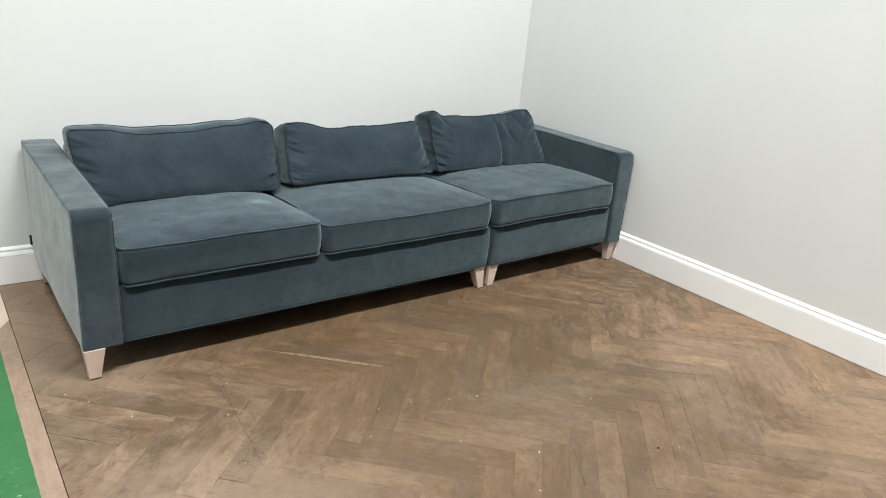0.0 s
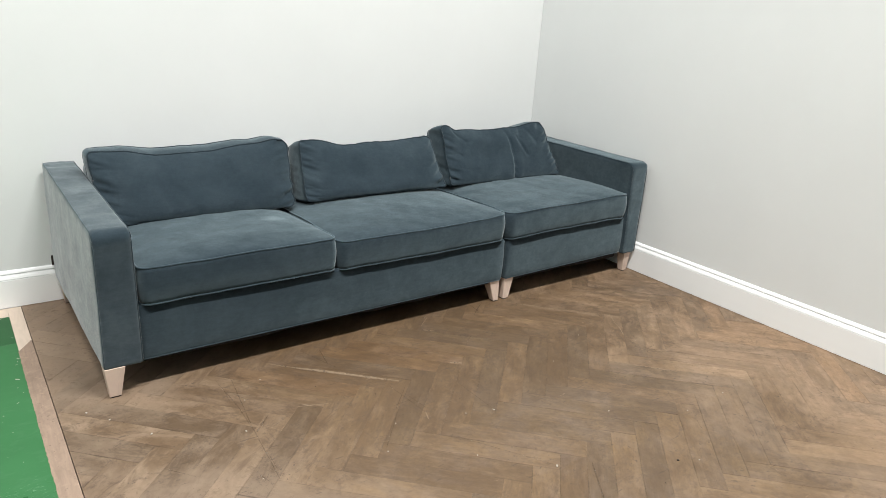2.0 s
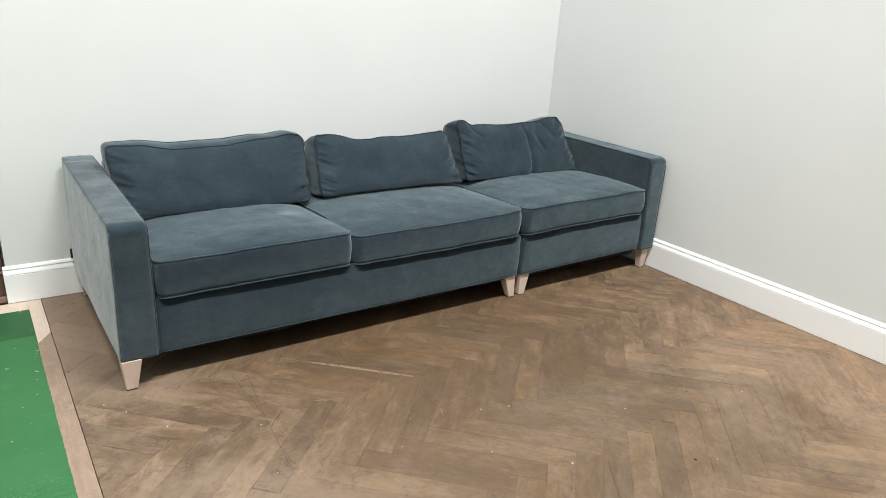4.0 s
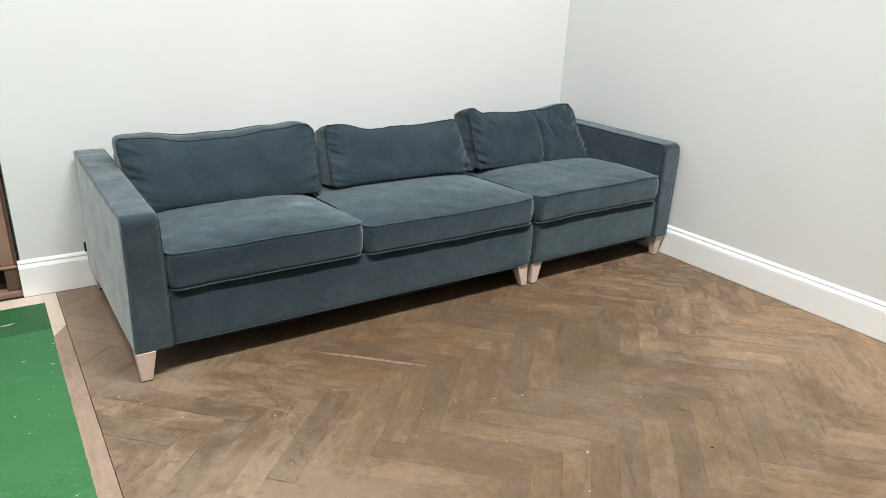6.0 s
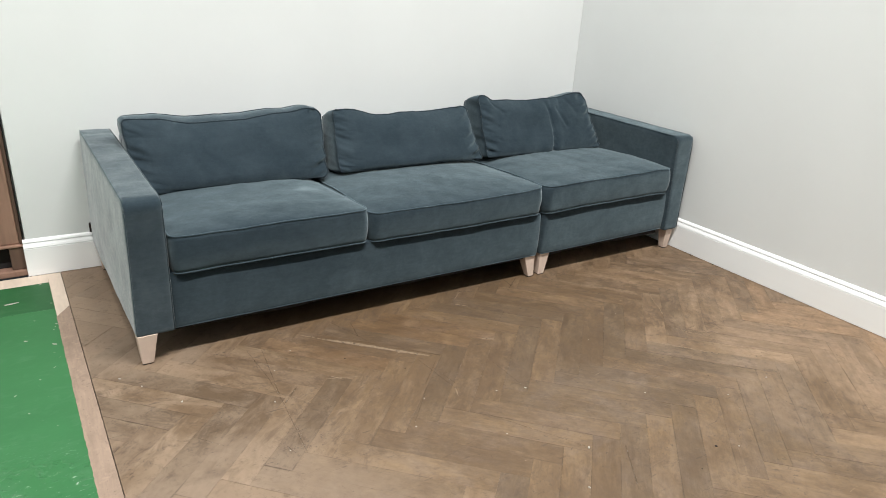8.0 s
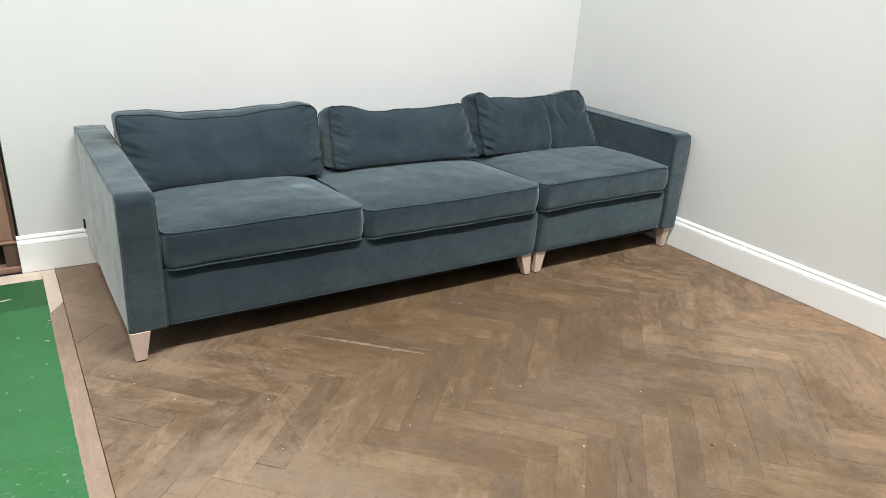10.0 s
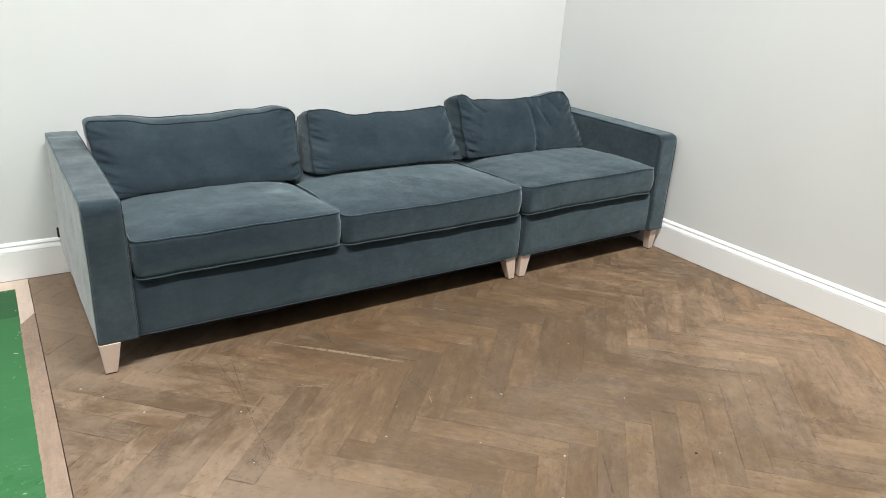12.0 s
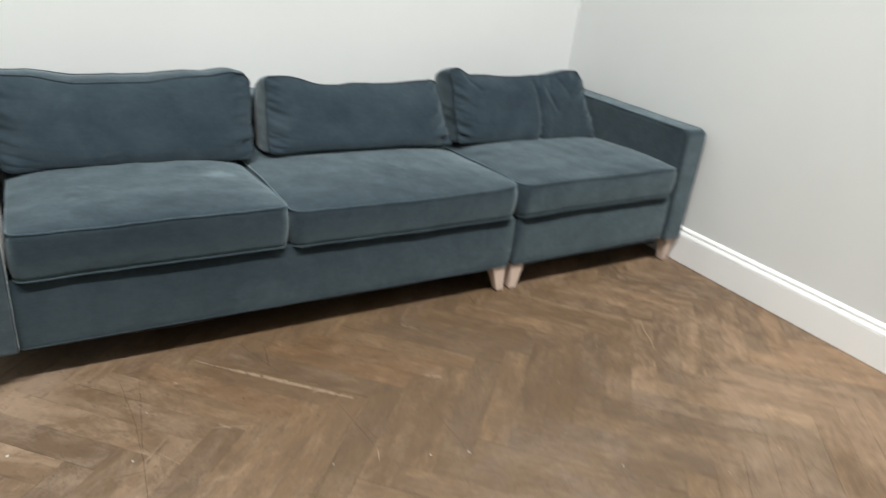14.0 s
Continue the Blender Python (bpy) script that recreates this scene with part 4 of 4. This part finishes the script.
for x, y, size in WHITE_AT:
    crumb("plaster_crumb", x, y, size / 1000, 0.0004, PLASTER, "small white plaster crumb lying on the parquet", "plaster crumbs on the floor", "crumb")
for x, y, size in ((-0.030, -1.180, 3.0), (-0.028, -1.330, 5.0), (-0.029, -1.352, 3.5), (-0.027, -1.455, 3.0), (-1.381, -2.372, 7.0), (-2.077, -1.491, 3.0), (-2.253, -1.327, 3.2), (-1.036, -2.075, 4.0), (-1.519, -2.423, 3.0)):
    crumb("grit", x, y, size / 1000, 0.0004, GRIT, "small dark bit of grit lying on the parquet", "grit on the floor", "grit")
for x, y, size, long in ((-3.295, -0.665, 4.8, 2.6), (-3.331, -0.294, 8.0, 4.0), (-3.192, -0.353, 3.0, 1.9), (-3.224, -0.135, 4.0, 1.9), (-3.200, -0.736, 4.0, 2.2), (-3.336, -1.054, 3.0, 1.9), (-3.212, -0.913, 2.5, 2.6), (-3.186, -0.560, 3.0, 2.4), (-3.190, -0.585, 2.2, 2.0), (-3.196, -0.610, 2.0, 3.0), (-3.178, -0.548, 2.2, 1.6), (-3.205, -0.800, 1.8, 3.4), (-3.190, -0.845, 1.6, 2.8), (-3.260, -0.980, 1.8, 2.4), (-3.300, -1.180, 2.2, 2.0), (-3.225, -1.290, 1.8, 2.0), (-3.260, -0.500, 1.8, 2.2), (-3.240, -1.100, 1.6, 2.0)):
    crumb("paint_flake", x, y, size / 1000, 0.0008, PLASTER, "small pale flake lying on the green paint", "flakes on the green floor", "flake", long)


def scuff(points, width, material):
    """A thin worn streak lying on the blocks, narrowing to its ends."""
    bm = bmesh.new()
    pts = []
    for (x0, y0), (x1, y1) in zip(points, points[1:]):
        for k in range(8):
            pts.append(Vector((x0 + (x1 - x0) * k / 8, y0 + (y1 - y0) * k / 8, 0)))
    pts.append(Vector((*points[-1], 0)))
    rows = []
    for i, p in enumerate(pts):
        way = (pts[min(i + 1, len(pts) - 1)] - pts[max(i - 1, 0)]).normalized()
        side = Vector((-way.y, way.x, 0))
        t = i / (len(pts) - 1)
        w = width * (0.25 + 0.75 * math.sin(math.pi * (0.08 + 0.84 * t)) ** 0.6) * chance.uniform(0.75, 1.2) / 2
        mid = p + side * chance.uniform(-0.0006, 0.0006)
        rows.append([bm.verts.new(mid + side * w), bm.verts.new(mid + Vector((0, 0, 0.0005))), bm.verts.new(mid - side * w)])
    for one, two in zip(rows, rows[1:]):
        for k in (0, 1):
            bm.faces.new((one[k], one[k + 1], two[k + 1], two[k]))
    ob = link_mesh("scuff", bm, material, None, "", smooth=False)
    ob.location = (0, 0, 0.0006)
    ob.parent = floor
    return ob


def worn_mark(name, colour, most, gaps):
    """A faint, uneven mark through which the wood shows."""
    n = Nodes(name)
    p = n.place()
    c = n.ramp(n.noise(p, 40, 4, 0.6), ((0.3, tuple(0.8 * x for x in colour)), (0.7, tuple(1.15 * x for x in colour))))
    n.link(n.ramp(n.noise(p, 48, 6, 0.75, 0.4), ((gaps, (0, 0, 0)), (gaps + 0.26, (most, most, most)))), n.bsdf.inputs["Alpha"])
    return n.finish(c, 0.7)


SCUFF_PALE = worn_mark("pale_scuff", (0.222, 0.160, 0.106), 0.9, 0.22)
SCUFF_DARK = worn_mark("dark_scuff", (0.060, 0.042, 0.028), 0.40, 0.36)
for points, width in ((((-2.342, -1.076), (-2.278, -1.143)), 0.006), (((-2.274, -1.145), (-2.117, -1.290), (-1.947, -1.454)), 0.016), (((-1.042, -1.771), (-0.935, -1.886), (-0.845, -1.984)), 0.006),
                      (((-0.798, -1.787), (-0.686, -1.861)), 0.005), (((-0.654, -1.425), (-0.710, -1.506), (-0.735, -1.562), (-0.777, -1.621)), 0.006), (((-0.375, -1.728), (-0.461, -1.812)), 0.005),
                      (((-1.677, -1.432), (-1.633, -1.461)), 0.010), (((-1.975, -1.690), (-1.994, -1.741)), 0.003), (((-2.348, -1.414), (-2.318, -1.449)), 0.004), (((-1.046, -1.046), (-0.880, -1.235), (-0.712, -1.417)), 0.004), (((-1.121, -2.574), (-1.124, -2.595)), 0.003)):
    scuff(points, width, SCUFF_PALE)
for points, width in ((((-2.867, -1.539), (-2.794, -1.626)), 0.003), (((-2.547, -1.365), (-2.553, -1.452)), 0.002), (((-2.561, -1.610), (-2.565, -1.720)), 0.002), (((-2.563, -1.175), (-2.570, -1.262)), 0.002), (((-1.976, -1.534), (-1.958, -1.665)), 0.003),
                      (((-2.066, -1.638), (-2.213, -1.805)), 0.0025), (((-1.959, -1.878), (-1.774, -2.162)), 0.0022), (((-2.190, -1.027), (-2.117, -1.232)), 0.003)):
    scuff(points, width, SCUFF_DARK)
# long scratches and smudges left by dragged furniture
for points, width in ((((-2.569, -1.109), (-2.555, -1.319), (-2.557, -1.496), (-2.571, -1.680), (-2.578, -1.776)), 0.0035), (((-2.515, -1.115), (-2.552, -1.442)), 0.003), (((-1.999, -1.460), (-1.976, -1.686)), 0.003), (((-1.939, -1.493), (-2.061, -1.618)), 0.0025), (((-2.062, -1.596), (-1.937, -1.587)), 0.002), (((-1.745, -1.582), (-1.739, -1.820)), 0.002), (((-1.652, -2.224), (-1.716, -2.314), (-1.770, -2.390)), 0.006), (((-2.112, -1.063), (-2.133, -1.185)), 0.004), (((-2.623, -1.719), (-2.609, -1.764)), 0.004), (((-2.624, -1.758), (-2.599, -1.730)), 0.003), (((-1.232, -0.979), (-1.244, -1.087)), 0.005), (((-1.146, -0.985), (-1.289, -1.100)), 0.004), (((-2.482, -1.422), (-2.552, -1.499)), 0.007), (((-1.540, -1.002), (-1.448, -1.037)), 0.004), (((-1.431, -1.263), (-1.563, -1.374)), 0.002), (((-1.623, -2.173), (-1.620, -2.157)), 0.004), (((-1.103, -2.254), (-1.138, -2.302)), 0.003)):
    scuff(points, width, SCUFF_DARK)
for points, width in ((((-2.373, -1.421), (-2.252, -1.463)), 0.003), (((-2.520, -1.467), (-2.474, -1.535)), 0.003), (((-1.590, -1.078), (-1.516, -1.015)), 0.003), (((-1.606, -1.117), (-1.564, -1.158)), 0.008), (((-0.850, -1.703), (-0.811, -1.797), (-0.747, -1.867)), 0.004)):
    scuff(points, width, SCUFF_PALE)
